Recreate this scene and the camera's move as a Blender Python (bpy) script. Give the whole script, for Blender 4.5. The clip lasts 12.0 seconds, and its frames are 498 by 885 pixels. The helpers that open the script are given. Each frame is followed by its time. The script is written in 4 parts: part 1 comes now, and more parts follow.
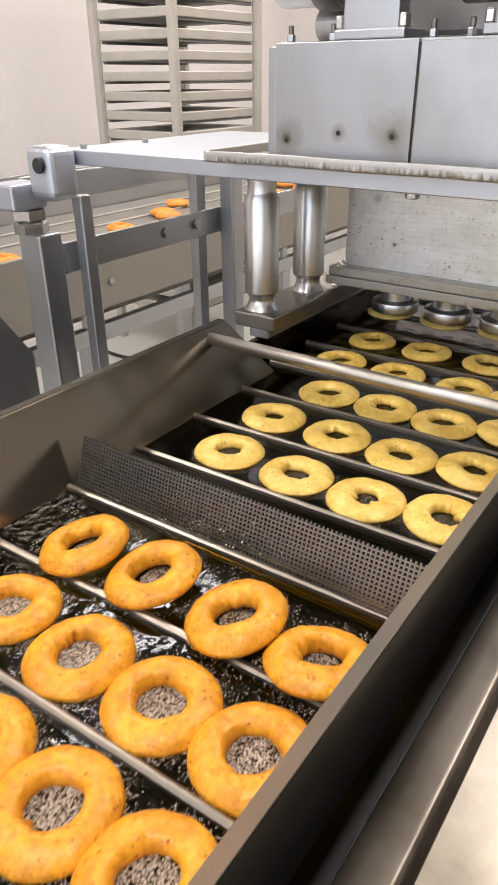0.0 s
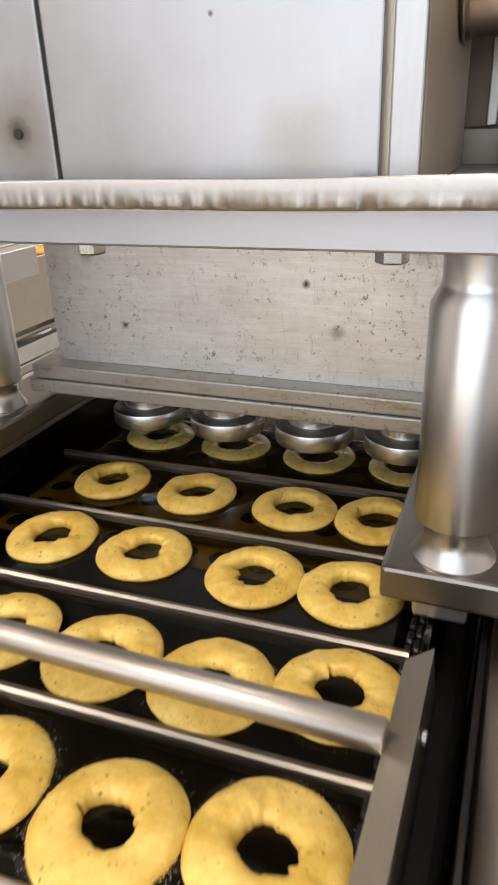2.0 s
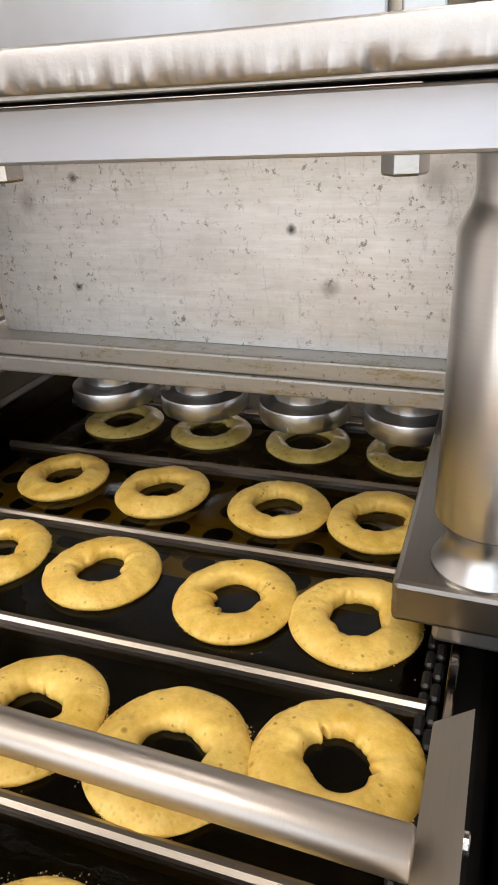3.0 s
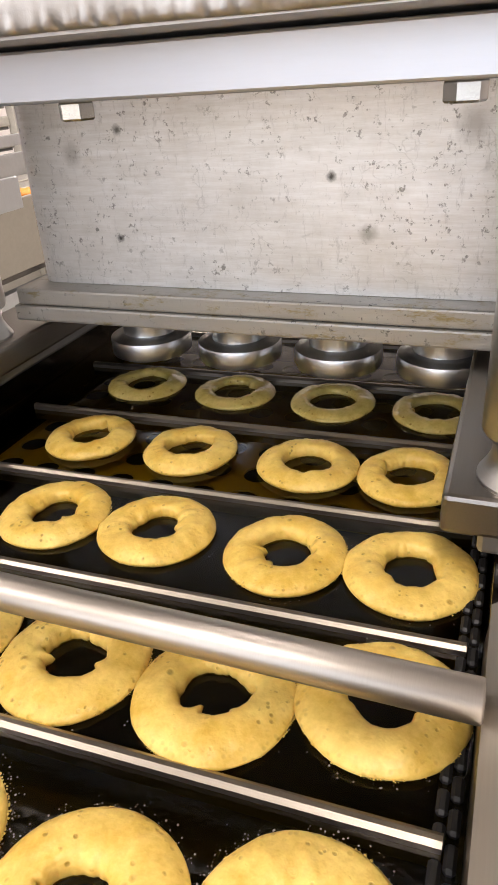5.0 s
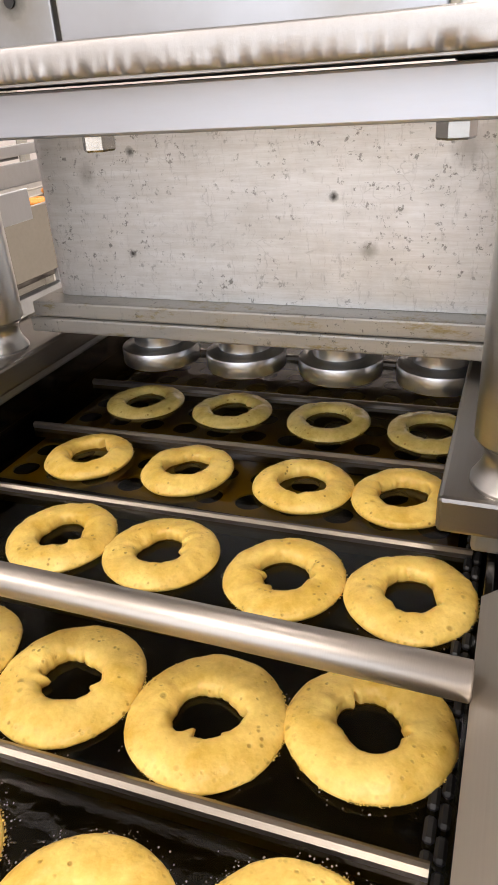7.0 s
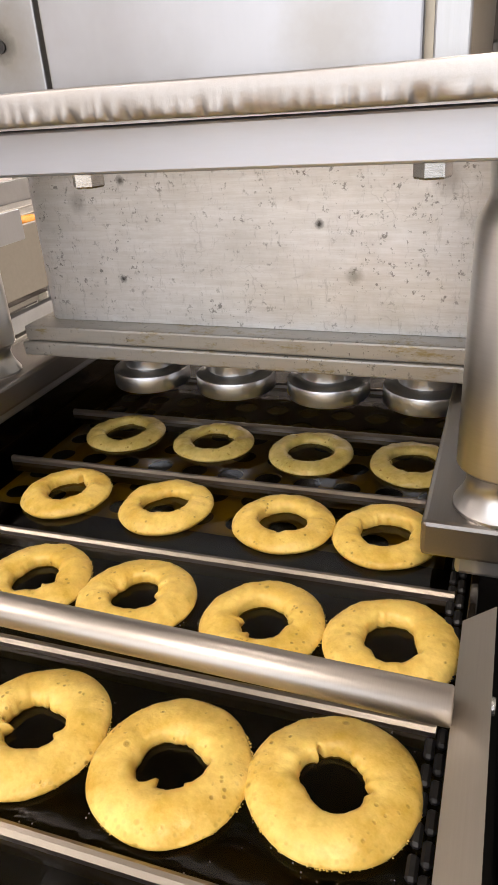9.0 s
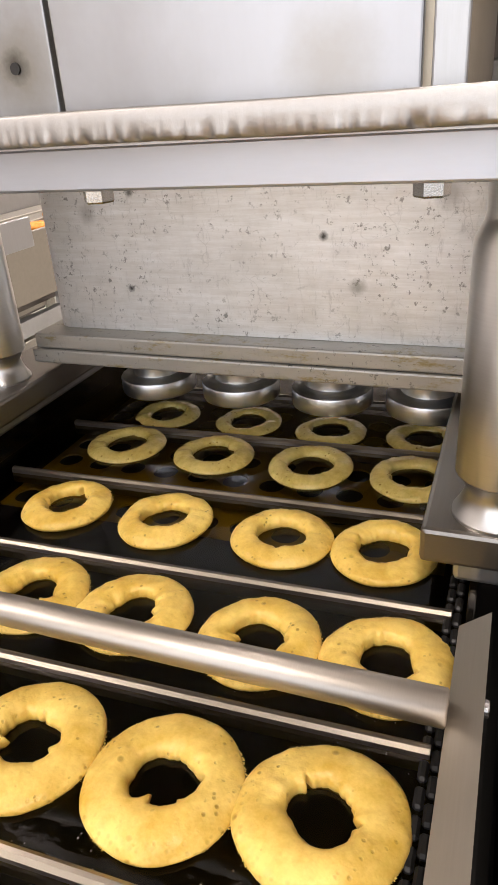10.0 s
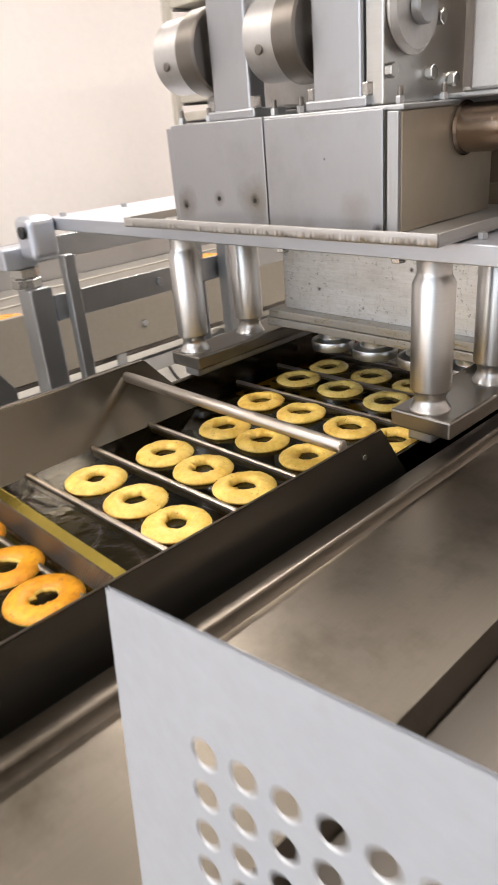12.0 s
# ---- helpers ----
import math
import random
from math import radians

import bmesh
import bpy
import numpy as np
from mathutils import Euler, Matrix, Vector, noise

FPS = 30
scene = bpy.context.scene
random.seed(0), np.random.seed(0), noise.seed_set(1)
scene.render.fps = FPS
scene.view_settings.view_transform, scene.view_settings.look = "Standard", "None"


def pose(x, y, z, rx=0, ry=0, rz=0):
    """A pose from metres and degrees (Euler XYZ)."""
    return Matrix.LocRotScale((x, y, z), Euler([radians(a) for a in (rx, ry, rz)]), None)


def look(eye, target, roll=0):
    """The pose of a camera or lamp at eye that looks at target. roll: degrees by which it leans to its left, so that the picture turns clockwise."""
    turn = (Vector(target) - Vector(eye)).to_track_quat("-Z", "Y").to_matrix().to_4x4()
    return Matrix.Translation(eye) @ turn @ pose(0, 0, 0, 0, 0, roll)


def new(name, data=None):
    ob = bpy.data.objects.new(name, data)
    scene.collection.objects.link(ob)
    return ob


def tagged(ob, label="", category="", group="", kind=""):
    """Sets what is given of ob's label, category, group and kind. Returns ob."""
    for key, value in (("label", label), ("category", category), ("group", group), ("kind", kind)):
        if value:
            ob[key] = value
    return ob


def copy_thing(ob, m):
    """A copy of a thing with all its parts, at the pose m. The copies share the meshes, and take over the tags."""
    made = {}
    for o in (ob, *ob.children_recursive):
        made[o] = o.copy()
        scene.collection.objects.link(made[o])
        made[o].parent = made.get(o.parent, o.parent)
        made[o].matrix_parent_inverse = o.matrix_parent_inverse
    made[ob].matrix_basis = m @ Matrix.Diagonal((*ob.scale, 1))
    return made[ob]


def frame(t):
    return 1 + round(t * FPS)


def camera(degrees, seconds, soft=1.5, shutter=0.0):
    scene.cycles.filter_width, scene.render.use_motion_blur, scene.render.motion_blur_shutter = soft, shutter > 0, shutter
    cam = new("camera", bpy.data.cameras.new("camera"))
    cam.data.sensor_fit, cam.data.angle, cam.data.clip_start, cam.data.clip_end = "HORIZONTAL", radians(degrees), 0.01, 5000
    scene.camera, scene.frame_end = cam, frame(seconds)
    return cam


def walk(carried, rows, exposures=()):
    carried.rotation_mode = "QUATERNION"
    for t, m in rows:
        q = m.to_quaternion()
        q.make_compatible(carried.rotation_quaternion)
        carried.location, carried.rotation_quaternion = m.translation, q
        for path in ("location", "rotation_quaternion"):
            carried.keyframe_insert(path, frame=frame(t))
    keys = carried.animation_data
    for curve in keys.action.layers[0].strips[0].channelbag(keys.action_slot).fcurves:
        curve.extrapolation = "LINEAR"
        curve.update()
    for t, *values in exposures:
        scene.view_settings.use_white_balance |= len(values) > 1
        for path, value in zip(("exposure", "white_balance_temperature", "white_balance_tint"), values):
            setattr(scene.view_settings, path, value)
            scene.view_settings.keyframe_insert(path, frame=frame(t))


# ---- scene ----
cam = camera(39.94, 12.0, shutter=0.3)
PATH = [
    (0, (0.3570, -0.0025, 1.3022), (-0.1546, 0.7148, 0.8293), -0.49),
    (0.5, (0.3268, 0.0821, 1.2970), (-0.1625, 0.8124, 0.8203), -0.52),
    (1, (0.3168, 0.1748, 1.2833), (-0.1316, 0.9330, 0.8099), -0.92),
    (1.5, (0.3151, 0.3098, 1.2629), (-0.0848, 1.1137, 0.8226), -1.76),
    (2, (0.2622, 0.4681, 1.2337), (-0.0803, 1.3098, 0.8164), -2.27),
    (2.5, (0.2449, 0.5444, 1.2053), (-0.0848, 1.3866, 0.7787), -2.92),
    (2.7, (0.2403, 0.5590, 1.1965), (-0.0893, 1.3965, 0.7606), -3.09),
    (4.3, (0.2346, 0.5407, 1.1898), (-0.0989, 1.3545, 0.7138), -4.37),
    (4.5, (0.2313, 0.5304, 1.1837), (-0.1007, 1.3455, 0.7090), -4.14),
    (5, (0.2218, 0.5159, 1.1809), (-0.1096, 1.3303, 0.7045), -3.95),
    (5.5, (0.2240, 0.5106, 1.1840), (-0.1099, 1.3233, 0.7064), -4.03),
    (6, (0.2242, 0.4988, 1.1876), (-0.1111, 1.3113, 0.7108), -4.02),
    (6.5, (0.2255, 0.4920, 1.1921), (-0.1103, 1.3063, 0.7187), -4.04),
    (8.5, (0.2315, 0.4921, 1.2016), (-0.0971, 1.3175, 0.7424), -4.16),
    (9, (0.2327, 0.4899, 1.2068), (-0.0956, 1.3174, 0.7513), -4.25),
    (9.5, (0.2343, 0.4852, 1.2091), (-0.0942, 1.3147, 0.7573), -4.25),
    (10, (0.2371, 0.4821, 1.2136), (-0.0997, 1.3098, 0.7647), -4.14),
    (10.5, (0.2466, 0.4674, 1.2295), (-0.1007, 1.2911, 0.7811), -3.83),
    (11, (0.3194, 0.3493, 1.2830), (-0.0844, 1.1437, 0.8292), -3.08),
    (11.5, (0.4797, 0.1987, 1.3149), (-0.0464, 0.9149, 0.8563), -4.90),
    (12, (0.6862, 0.1383, 1.3336), (0.0133, 0.7452, 0.9107), -5.20),
]
walk(cam, [(t, look(eye, target, roll)) for t, eye, target, roll in PATH],
     exposures=[(0.0, -0.15, 6250, 12), (1.0, -0.05, 6250, 12), (2.0, 0.0, 6450, 12), (2.7, 0.06, 6450, 12), (4.3, 0.2, 6500, 15), (6.5, 0.11, 6500, 15), (9.5, 0.08, 6650, 15),
                (10.5, 0.07, 6650, 15), (11.0, 0.06, 6750, 16), (11.5, 0.04, 6750, 15), (12.0, 0.08, 6450, 12)])

# ---- light: a large window behind the camera, ceiling panels ----
world = bpy.data.worlds.new("world")
world.use_nodes = True
scene.world = world
sky = world.node_tree.nodes.new("ShaderNodeTexSky")
sky.sky_type, sky.sun_disc, sky.sun_elevation, sky.sun_rotation = "NISHITA", False, radians(35), radians(200)
world.node_tree.nodes["Background"].inputs[1].default_value = 0.1
world.node_tree.links.new(sky.outputs[0], world.node_tree.nodes["Background"].inputs[0])
scene.view_settings.exposure = 0.0

ROOM = (-3.2, 3.0, -2.6, 5.6, 3.0)      # x0 x1 y0 y1 height


def area(name, m, sx, sy, power, colour):
    d = bpy.data.lights.new(name, "AREA")
    d.shape, d.size, d.size_y, d.energy, d.color = "RECTANGLE", sx, sy, power, colour
    ob = new(name, d)
    ob.matrix_world = m
    return ob


area("window_daylight", look((0.3, -2.5, 1.7), (0.1, 1.0, 1.0)), 4.4, 2.0, 54, (0.85, 0.92, 1.0))
LAMPS = ((-1.56, 1.85), (-1.56, -0.6), (0.42, 1.85), (0.42, -0.6), (-1.56, 4.2), (0.42, 4.2))
for lx, ly in LAMPS:
    area("ceiling_lamp_light", pose(lx, ly, 2.915), 0.30, 1.2, 41, (1.0, 0.925, 0.85))


# ---- materials ----
def nodes_of(name):
    m = bpy.data.materials.new(name)
    m.use_nodes = True
    return m, m.node_tree.nodes, m.node_tree.links, m.node_tree.nodes["Principled BSDF"]


def coords(n, l, scale, kind="Object"):
    c, mp = n.new("ShaderNodeTexCoord"), n.new("ShaderNodeMapping")
    mp.inputs["Scale"].default_value = scale
    l.new(c.outputs[kind], mp.inputs[0])
    return mp.outputs[0]


def noise_tex(n, l, vec, scale, detail=4, rough=0.6):
    t = n.new("ShaderNodeTexNoise")
    t.inputs["Scale"].default_value, t.inputs["Detail"].default_value, t.inputs["Roughness"].default_value = scale, detail, rough
    l.new(vec, t.inputs["Vector"])
    return t.outputs["Fac"]


def ramp(n, l, fac, stops):
    r = n.new("ShaderNodeValToRGB")
    e = r.color_ramp.elements
    while len(e) < len(stops):
        e.new(0.5)
    for k, (p, c) in enumerate(stops):
        e[k].position = p
        e[k].color = (*c, 1) if len(c) == 3 else (c[0], c[0], c[0], 1)
    l.new(fac, r.inputs[0])
    return r.outputs[0]


def mix(n, l, fac, a, b, mode="MIX"):
    m = n.new("ShaderNodeMix")
    m.data_type, m.blend_type = "RGBA", mode
    for sock, v in ((m.inputs[0], fac), (m.inputs[6], a), (m.inputs[7], b)):
        if isinstance(v, bpy.types.NodeSocket):
            l.new(v, sock)
        else:
            sock.default_value = v if isinstance(v, (int, float)) else (*v, 1)
    return m.outputs[2]


def bump(n, l, p, height, strength, distance):
    b = n.new("ShaderNodeBump")
    b.inputs["Strength"].default_value, b.inputs["Distance"].default_value = strength, distance
    l.new(height, b.inputs["Height"])
    l.new(b.outputs[0], p.inputs["Normal"])


def metal(name, colour, rough, grain=(1, 60, 60), stain=(0.45, 0.40, 0.32), stain_amount=0.25, spots=0.0, grain_strength=0.15, metallic=1.0, marks=(), grease=0.0, contrast=0.35, scratches=0.0, wave=0.0):
    """Brushed metal: stretched grain, cloudy stains, and dark pits if spots is set."""
    m, n, l, p = nodes_of(name)
    o = coords(n, l, (1, 1, 1))
    g = noise_tex(n, l, coords(n, l, grain), 12, 5, 0.7)
    cloud = noise_tex(n, l, o, 7, 5, 0.65)
    dark = tuple(c * (1 - s * contrast) for c, s in zip(colour, (0.2, 0.22, 0.25)))
    base = ramp(n, l, g, [(0.3, dark), (0.7, colour)])
    c = mix(n, l, ramp(n, l, cloud, [(0.5, (0.0,)), (0.8, (stain_amount,))]), base, stain)
    if spots:
        v = noise_tex(n, l, o, 150, 3, 0.75)
        big = noise_tex(n, l, o, 16, 3, 0.6)
        f = mix(n, l, 1.0, ramp(n, l, v, [(0.60, (0.0,)), (0.68, (spots,))]), ramp(n, l, big, [(0.36, (0.0,)), (0.56, (1.0,))]), "MULTIPLY")
        c = mix(n, l, f, c, (0.10, 0.095, 0.085))
        fine = noise_tex(n, l, coords(n, l, (55, 55, 14)), 4, 4, 0.8)
        c = mix(n, l, ramp(n, l, fine, [(0.58, (0.0,)), (0.75, (0.35,))]), c, (0.16, 0.15, 0.14))
    if scratches:
        warp = n.new("ShaderNodeVectorMath")
        warp.operation = "MULTIPLY_ADD"
        nt = n.new("ShaderNodeTexNoise")
        nt.inputs["Scale"].default_value, nt.inputs["Detail"].default_value = 30, 4
        l.new(o, nt.inputs["Vector"])
        l.new(nt.outputs["Color"], warp.inputs[0])
        warp.inputs[1].default_value = (0.035, 0.035, 0.035)
        l.new(o, warp.inputs[2])
        ve = n.new("ShaderNodeTexVoronoi")
        ve.feature = "DISTANCE_TO_EDGE"
        ve.inputs["Scale"].default_value = 58
        l.new(warp.outputs[0], ve.inputs["Vector"])
        line = ramp(n, l, ve.outputs["Distance"], [(0.0, (scratches,)), (0.035, (0.0,))])
        where = ramp(n, l, noise_tex(n, l, coords(n, l, (1.3, 1, 0.8)), 24, 4, 0.7), [(0.52, (0.0,)), (0.62, (1.0,))])
        c = mix(n, l, mix(n, l, 1.0, line, where, "MULTIPLY"), c, (0.14, 0.13, 0.115))
        blot = noise_tex(n, l, o, 20, 5, 0.7)
        c = mix(n, l, ramp(n, l, blot, [(0.45, (0.0,)), (0.75, (0.30,))]), c, (0.46, 0.44, 0.39))
    for mx, mz, mr, depth, tone in marks:
        sub = n.new("ShaderNodeVectorMath")
        sub.operation = "SUBTRACT"
        sub.inputs[1].default_value = (mx, 0, mz)
        flat = n.new("ShaderNodeVectorMath")
        flat.operation = "MULTIPLY"
        flat.inputs[1].default_value = (1, 0, 1)
        l.new(o, sub.inputs[0])
        l.new(sub.outputs[0], flat.inputs[0])
        ln = n.new("ShaderNodeVectorMath")
        ln.operation = "LENGTH"
        l.new(flat.outputs[0], ln.inputs[0])
        wob = n.new("ShaderNodeMath")
        wob.operation = "MULTIPLY_ADD"
        l.new(noise_tex(n, l, o, 1.1 / mr, 4, 0.7), wob.inputs[0])
        wob.inputs[1].default_value = 0.9
        l.new(ln.outputs["Value"], wob.inputs[2])
        wob.inputs[1].default_value = mr * 0.9
        dv = n.new("ShaderNodeMath")
        dv.operation = "DIVIDE"
        l.new(wob.outputs[0], dv.inputs[0])
        dv.inputs[1].default_value = mr * 2
        c = mix(n, l, ramp(n, l, dv.outputs[0], [(0.35, (depth,)), (0.55, (depth * 0.55,)), (0.78, (0.0,))]), c, tone)
    if grease:
        gr = noise_tex(n, l, coords(n, l, (1, 1, 3)), 26, 5, 0.75)
        c = mix(n, l, ramp(n, l, gr, [(0.55, (0.0,)), (0.66, (grease,))]), c, (0.34, 0.26, 0.09))
    l.new(c, p.inputs["Base Color"])
    p.inputs["Metallic"].default_value = metallic
    l.new(ramp(n, l, mix(n, l, 0.5, g if grain_strength > 0 else cloud, cloud), [(0.3, (rough * 0.92,)), (0.7, (min(1, rough * 1.10),))]), p.inputs["Roughness"])
    if wave:
        bump(n, l, p, noise_tex(n, l, coords(n, l, (1, 1, 0.6)), 9, 2, 0.4), wave, 0.004)
    if grain_strength > 0:
        bump(n, l, p, g, grain_strength, 0.0008)
    return m


def paint(name, colour, rough, vary=0.12, scale=5, relief=0.1):
    m, n, l, p = nodes_of(name)
    f = mix(n, l, 0.5, noise_tex(n, l, coords(n, l, (1, 1, 1)), scale, 6, 0.6), noise_tex(n, l, coords(n, l, (1, 1, 1)), scale * 14, 3, 0.6))
    l.new(ramp(n, l, f, [(0.35, tuple(c * (1 - vary) for c in colour)), (0.65, colour)]), p.inputs["Base Color"])
    p.inputs["Roughness"].default_value = rough
    bump(n, l, p, f, relief, 0.002)
    return m


def dough(name, low, high, pit, wet, freckle=0.0):
    m, n, l, p = nodes_of(name)
    o = coords(n, l, (1, 1, 1))
    info = n.new("ShaderNodeObjectInfo")
    off = n.new("ShaderNodeVectorMath")
    l.new(o, off.inputs[0])
    sc = n.new("ShaderNodeVectorMath")
    sc.operation = "SCALE"
    sc.inputs[0].default_value = (7.3, 3.1, 5.7)
    l.new(info.outputs["Random"], sc.inputs["Scale"])
    l.new(sc.outputs[0], off.inputs[1])
    v = off.outputs[0]
    f = mix(n, l, 0.35, noise_tex(n, l, v, 38, 5, 0.6), noise_tex(n, l, v, 160, 4, 0.7))
    c = ramp(n, l, f, [(0.36, low), (0.62, high)])
    if freckle:
        c = mix(n, l, ramp(n, l, noise_tex(n, l, v, 150, 4, 0.7), [(0.50, (0.0,)), (0.66, (freckle,))]), c, pit)
        c = mix(n, l, ramp(n, l, noise_tex(n, l, v, 55, 3, 0.6), [(0.50, (0.0,)), (0.72, (freckle * 0.7,))]), c, low)
    vo = n.new("ShaderNodeTexVoronoi")
    vo.inputs["Scale"].default_value = 190
    l.new(v, vo.inputs["Vector"])
    gate = ramp(n, l, noise_tex(n, l, v, 60, 2, 0.5), [(0.53, (0.0,)), (0.60, (1.0,))])
    holes = mix(n, l, 1.0, ramp(n, l, vo.outputs["Distance"], [(0.10, (0.9,)), (0.26, (0.0,))]), gate, "MULTIPLY")
    vb = n.new("ShaderNodeTexVoronoi")
    vb.inputs["Scale"].default_value = 85
    l.new(v, vb.inputs["Vector"])
    gate2 = ramp(n, l, noise_tex(n, l, v, 33, 2, 0.5), [(0.54, (0.0,)), (0.60, (0.8,))])
    holes = mix(n, l, 1.0, holes, mix(n, l, 1.0, ramp(n, l, vb.outputs["Distance"], [(0.07, (1.0,)), (0.19, (0.0,))]), gate2, "MULTIPLY"), "ADD")
    flat = n.new("ShaderNodeVectorMath")
    flat.operation = "MULTIPLY"
    flat.inputs[1].default_value = (1, 1, 0)
    l.new(o, flat.inputs[0])
    rad = n.new("ShaderNodeVectorMath")
    rad.operation = "LENGTH"
    l.new(flat.outputs[0], rad.inputs[0])
    vr = n.new("ShaderNodeTexVoronoi")
    vr.inputs["Scale"].default_value = 240
    l.new(v, vr.inputs["Vector"])
    belt_ = n.new("ShaderNodeMapRange")
    l.new(rad.outputs["Value"], belt_.inputs["Value"])
    for key, val in (("From Min", 0.033), ("From Max", 0.041), ("To Min", 0.0), ("To Max", 0.40)):
        belt_.inputs[key].default_value = val
    holes = mix(n, l, 1.0, holes, mix(n, l, 1.0, ramp(n, l, vr.outputs["Distance"], [(0.14, (0.9,)), (0.34, (0.0,))]), belt_.outputs[0], "MULTIPLY"), "ADD")
    c = mix(n, l, holes, c, pit)
    l.new(c, p.inputs["Base Color"])
    p.inputs["Roughness"].default_value = wet
    p.inputs["Specular IOR Level"].default_value = 0.45
    p.inputs["Subsurface Weight"].default_value = 0.12
    p.inputs["Subsurface Radius"].default_value = (0.006, 0.003, 0.001)
    p.inputs["Subsurface Scale"].default_value = 0.5
    h = mix(n, l, holes, mix(n, l, 0.3, noise_tex(n, l, v, 75, 3, 0.5), noise_tex(n, l, v, 240, 2, 0.5)), (0.0, 0.0, 0.0))
    bump(n, l, p, h, 0.5, 0.0022)
    return m


HOUSING = metal("housing_steel", (0.52, 0.465, 0.375), 0.44, (60, 60, 2), (0.34, 0.29, 0.21), 0.4, grain_strength=0.05, metallic=0.75)
ROD = metal("rod_steel", (0.50, 0.455, 0.405), 0.40, (300, 6, 6), stain_amount=0.1, grain_strength=0.02)
STEEL = metal("brushed_steel", (0.56, 0.55, 0.53), 0.30, (1, 70, 70))
PANEL = metal("cover_steel", (0.425, 0.432, 0.455), 0.41, (14, 14, 3), (0.31, 0.30, 0.285), 0.6, grain_strength=0.0, contrast=0.12, wave=0.6)
PANEL_LEFT = metal("cover_steel_stained", (0.425, 0.432, 0.455), 0.41, (14, 14, 3), (0.31, 0.30, 0.285), 0.6, grain_strength=0.0, contrast=0.12, wave=0.6,
                   marks=((-0.170, 1.230, 0.026, 0.7, (0.21, 0.19, 0.155)), (-0.094, 1.237, 0.012, 0.75, (0.22, 0.20, 0.17)), (-0.021, 1.236, 0.031, 0.7, (0.23, 0.21, 0.165)),
                          (-0.021, 1.236, 0.009, 0.9, (0.10, 0.09, 0.075)), (-0.170, 1.228, 0.008, 0.9, (0.10, 0.09, 0.075))))
# the first mark paints a dark round reflection near the lower right corner
PANEL_RIGHT = metal("cover_steel_dent_reflection", (0.425, 0.432, 0.455), 0.41, (14, 14, 3), (0.31, 0.30, 0.285), 0.6, grain_strength=0.0, contrast=0.12, wave=0.6,
                    marks=((0.150, 1.224, 0.026, 0.6, (0.31, 0.29, 0.26)), (0.184, 1.205, 0.008, 0.9, (0.12, 0.115, 0.11)), (0.105, 1.285, 0.0016, 1.0, (0.1, 0.1, 0.1)),
                           (0.075, 1.205, 0.012, 0.35, (0.30, 0.28, 0.25))))
PLATE = metal("scuffed_aluminium", (0.93, 0.93, 0.935), 0.42, (2, 16, 24), (0.58, 0.54, 0.48), 0.45, spots=0.7, grain_strength=0.10, metallic=0.6, scratches=0.22, contrast=0.9,
              marks=((0.0876, 1.108, 0.0042, 1.0, (0.07, 0.065, 0.06)), (-0.0996, 1.060, 0.0036, 1.0, (0.08, 0.075, 0.07)), (0.116, 1.067, 0.008, 0.6, (0.2, 0.19, 0.15)),
                     (-0.089, 1.1456, 0.0045, 0.9, (0.12, 0.11, 0.10)), (0.187, 1.140, 0.014, 0.5, (0.2, 0.18, 0.15)), (-0.135, 1.128, 0.010, 0.45, (0.25, 0.23, 0.2))))
BASE = metal("greasy_aluminium", (0.53, 0.505, 0.46), 0.42, (2, 25, 40), (0.40, 0.37, 0.31), 0.40, spots=0.8, grain_strength=0.25, grease=0.8, metallic=0.6)
DECK = metal("deck_aluminium", (0.58, 0.605, 0.66), 0.45, (3, 30, 30), (0.56, 0.56, 0.56), 0.25, grain_strength=0.04, contrast=0.2)
TRAY = metal("worn_tray_steel", (0.50, 0.485, 0.47), 0.46, (30, 30, 30), (0.34, 0.30, 0.25), 0.4, grain_strength=0.2, metallic=0.9)
FOOT = metal("machined_foot_steel", (0.31, 0.285, 0.26), 0.34, (60, 2, 60), stain_amount=0.3)
COLUMN = metal("turned_steel", (0.60, 0.59, 0.575), 0.30, (2, 2, 90), stain_amount=0.0, grain_strength=0.0, contrast=0.3)
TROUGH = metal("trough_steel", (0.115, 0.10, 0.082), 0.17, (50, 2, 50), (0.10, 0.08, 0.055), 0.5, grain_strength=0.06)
# rim strip tone, far paler than the panel face below it
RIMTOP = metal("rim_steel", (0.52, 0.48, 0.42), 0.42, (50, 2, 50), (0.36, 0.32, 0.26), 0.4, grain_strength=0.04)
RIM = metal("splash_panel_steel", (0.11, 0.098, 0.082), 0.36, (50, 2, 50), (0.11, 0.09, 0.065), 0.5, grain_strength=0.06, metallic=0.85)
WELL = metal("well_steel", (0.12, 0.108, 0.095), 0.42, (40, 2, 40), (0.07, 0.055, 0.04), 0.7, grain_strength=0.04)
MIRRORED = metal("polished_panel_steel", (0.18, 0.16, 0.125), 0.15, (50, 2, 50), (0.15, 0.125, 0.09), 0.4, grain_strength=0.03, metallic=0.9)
TABLE = metal("table_steel", (0.235, 0.208, 0.172), 0.36, (40, 2, 40), (0.07, 0.058, 0.042), 0.8, grain_strength=0.02)
BARMETAL = metal("flight_steel", (0.36, 0.318, 0.265), 0.37, (2, 30, 30), (0.30, 0.23, 0.14), 0.5, grain_strength=0.03)
CHROME = metal("bright_nut_steel", (0.52, 0.51, 0.49), 0.26, (20, 20, 20), (0.2, 0.18, 0.14), 0.6)
NOZZLE = metal("nozzle_steel", (0.74, 0.75, 0.77), 0.30, (3, 3, 90), stain_amount=0.1, grain_strength=0.0)
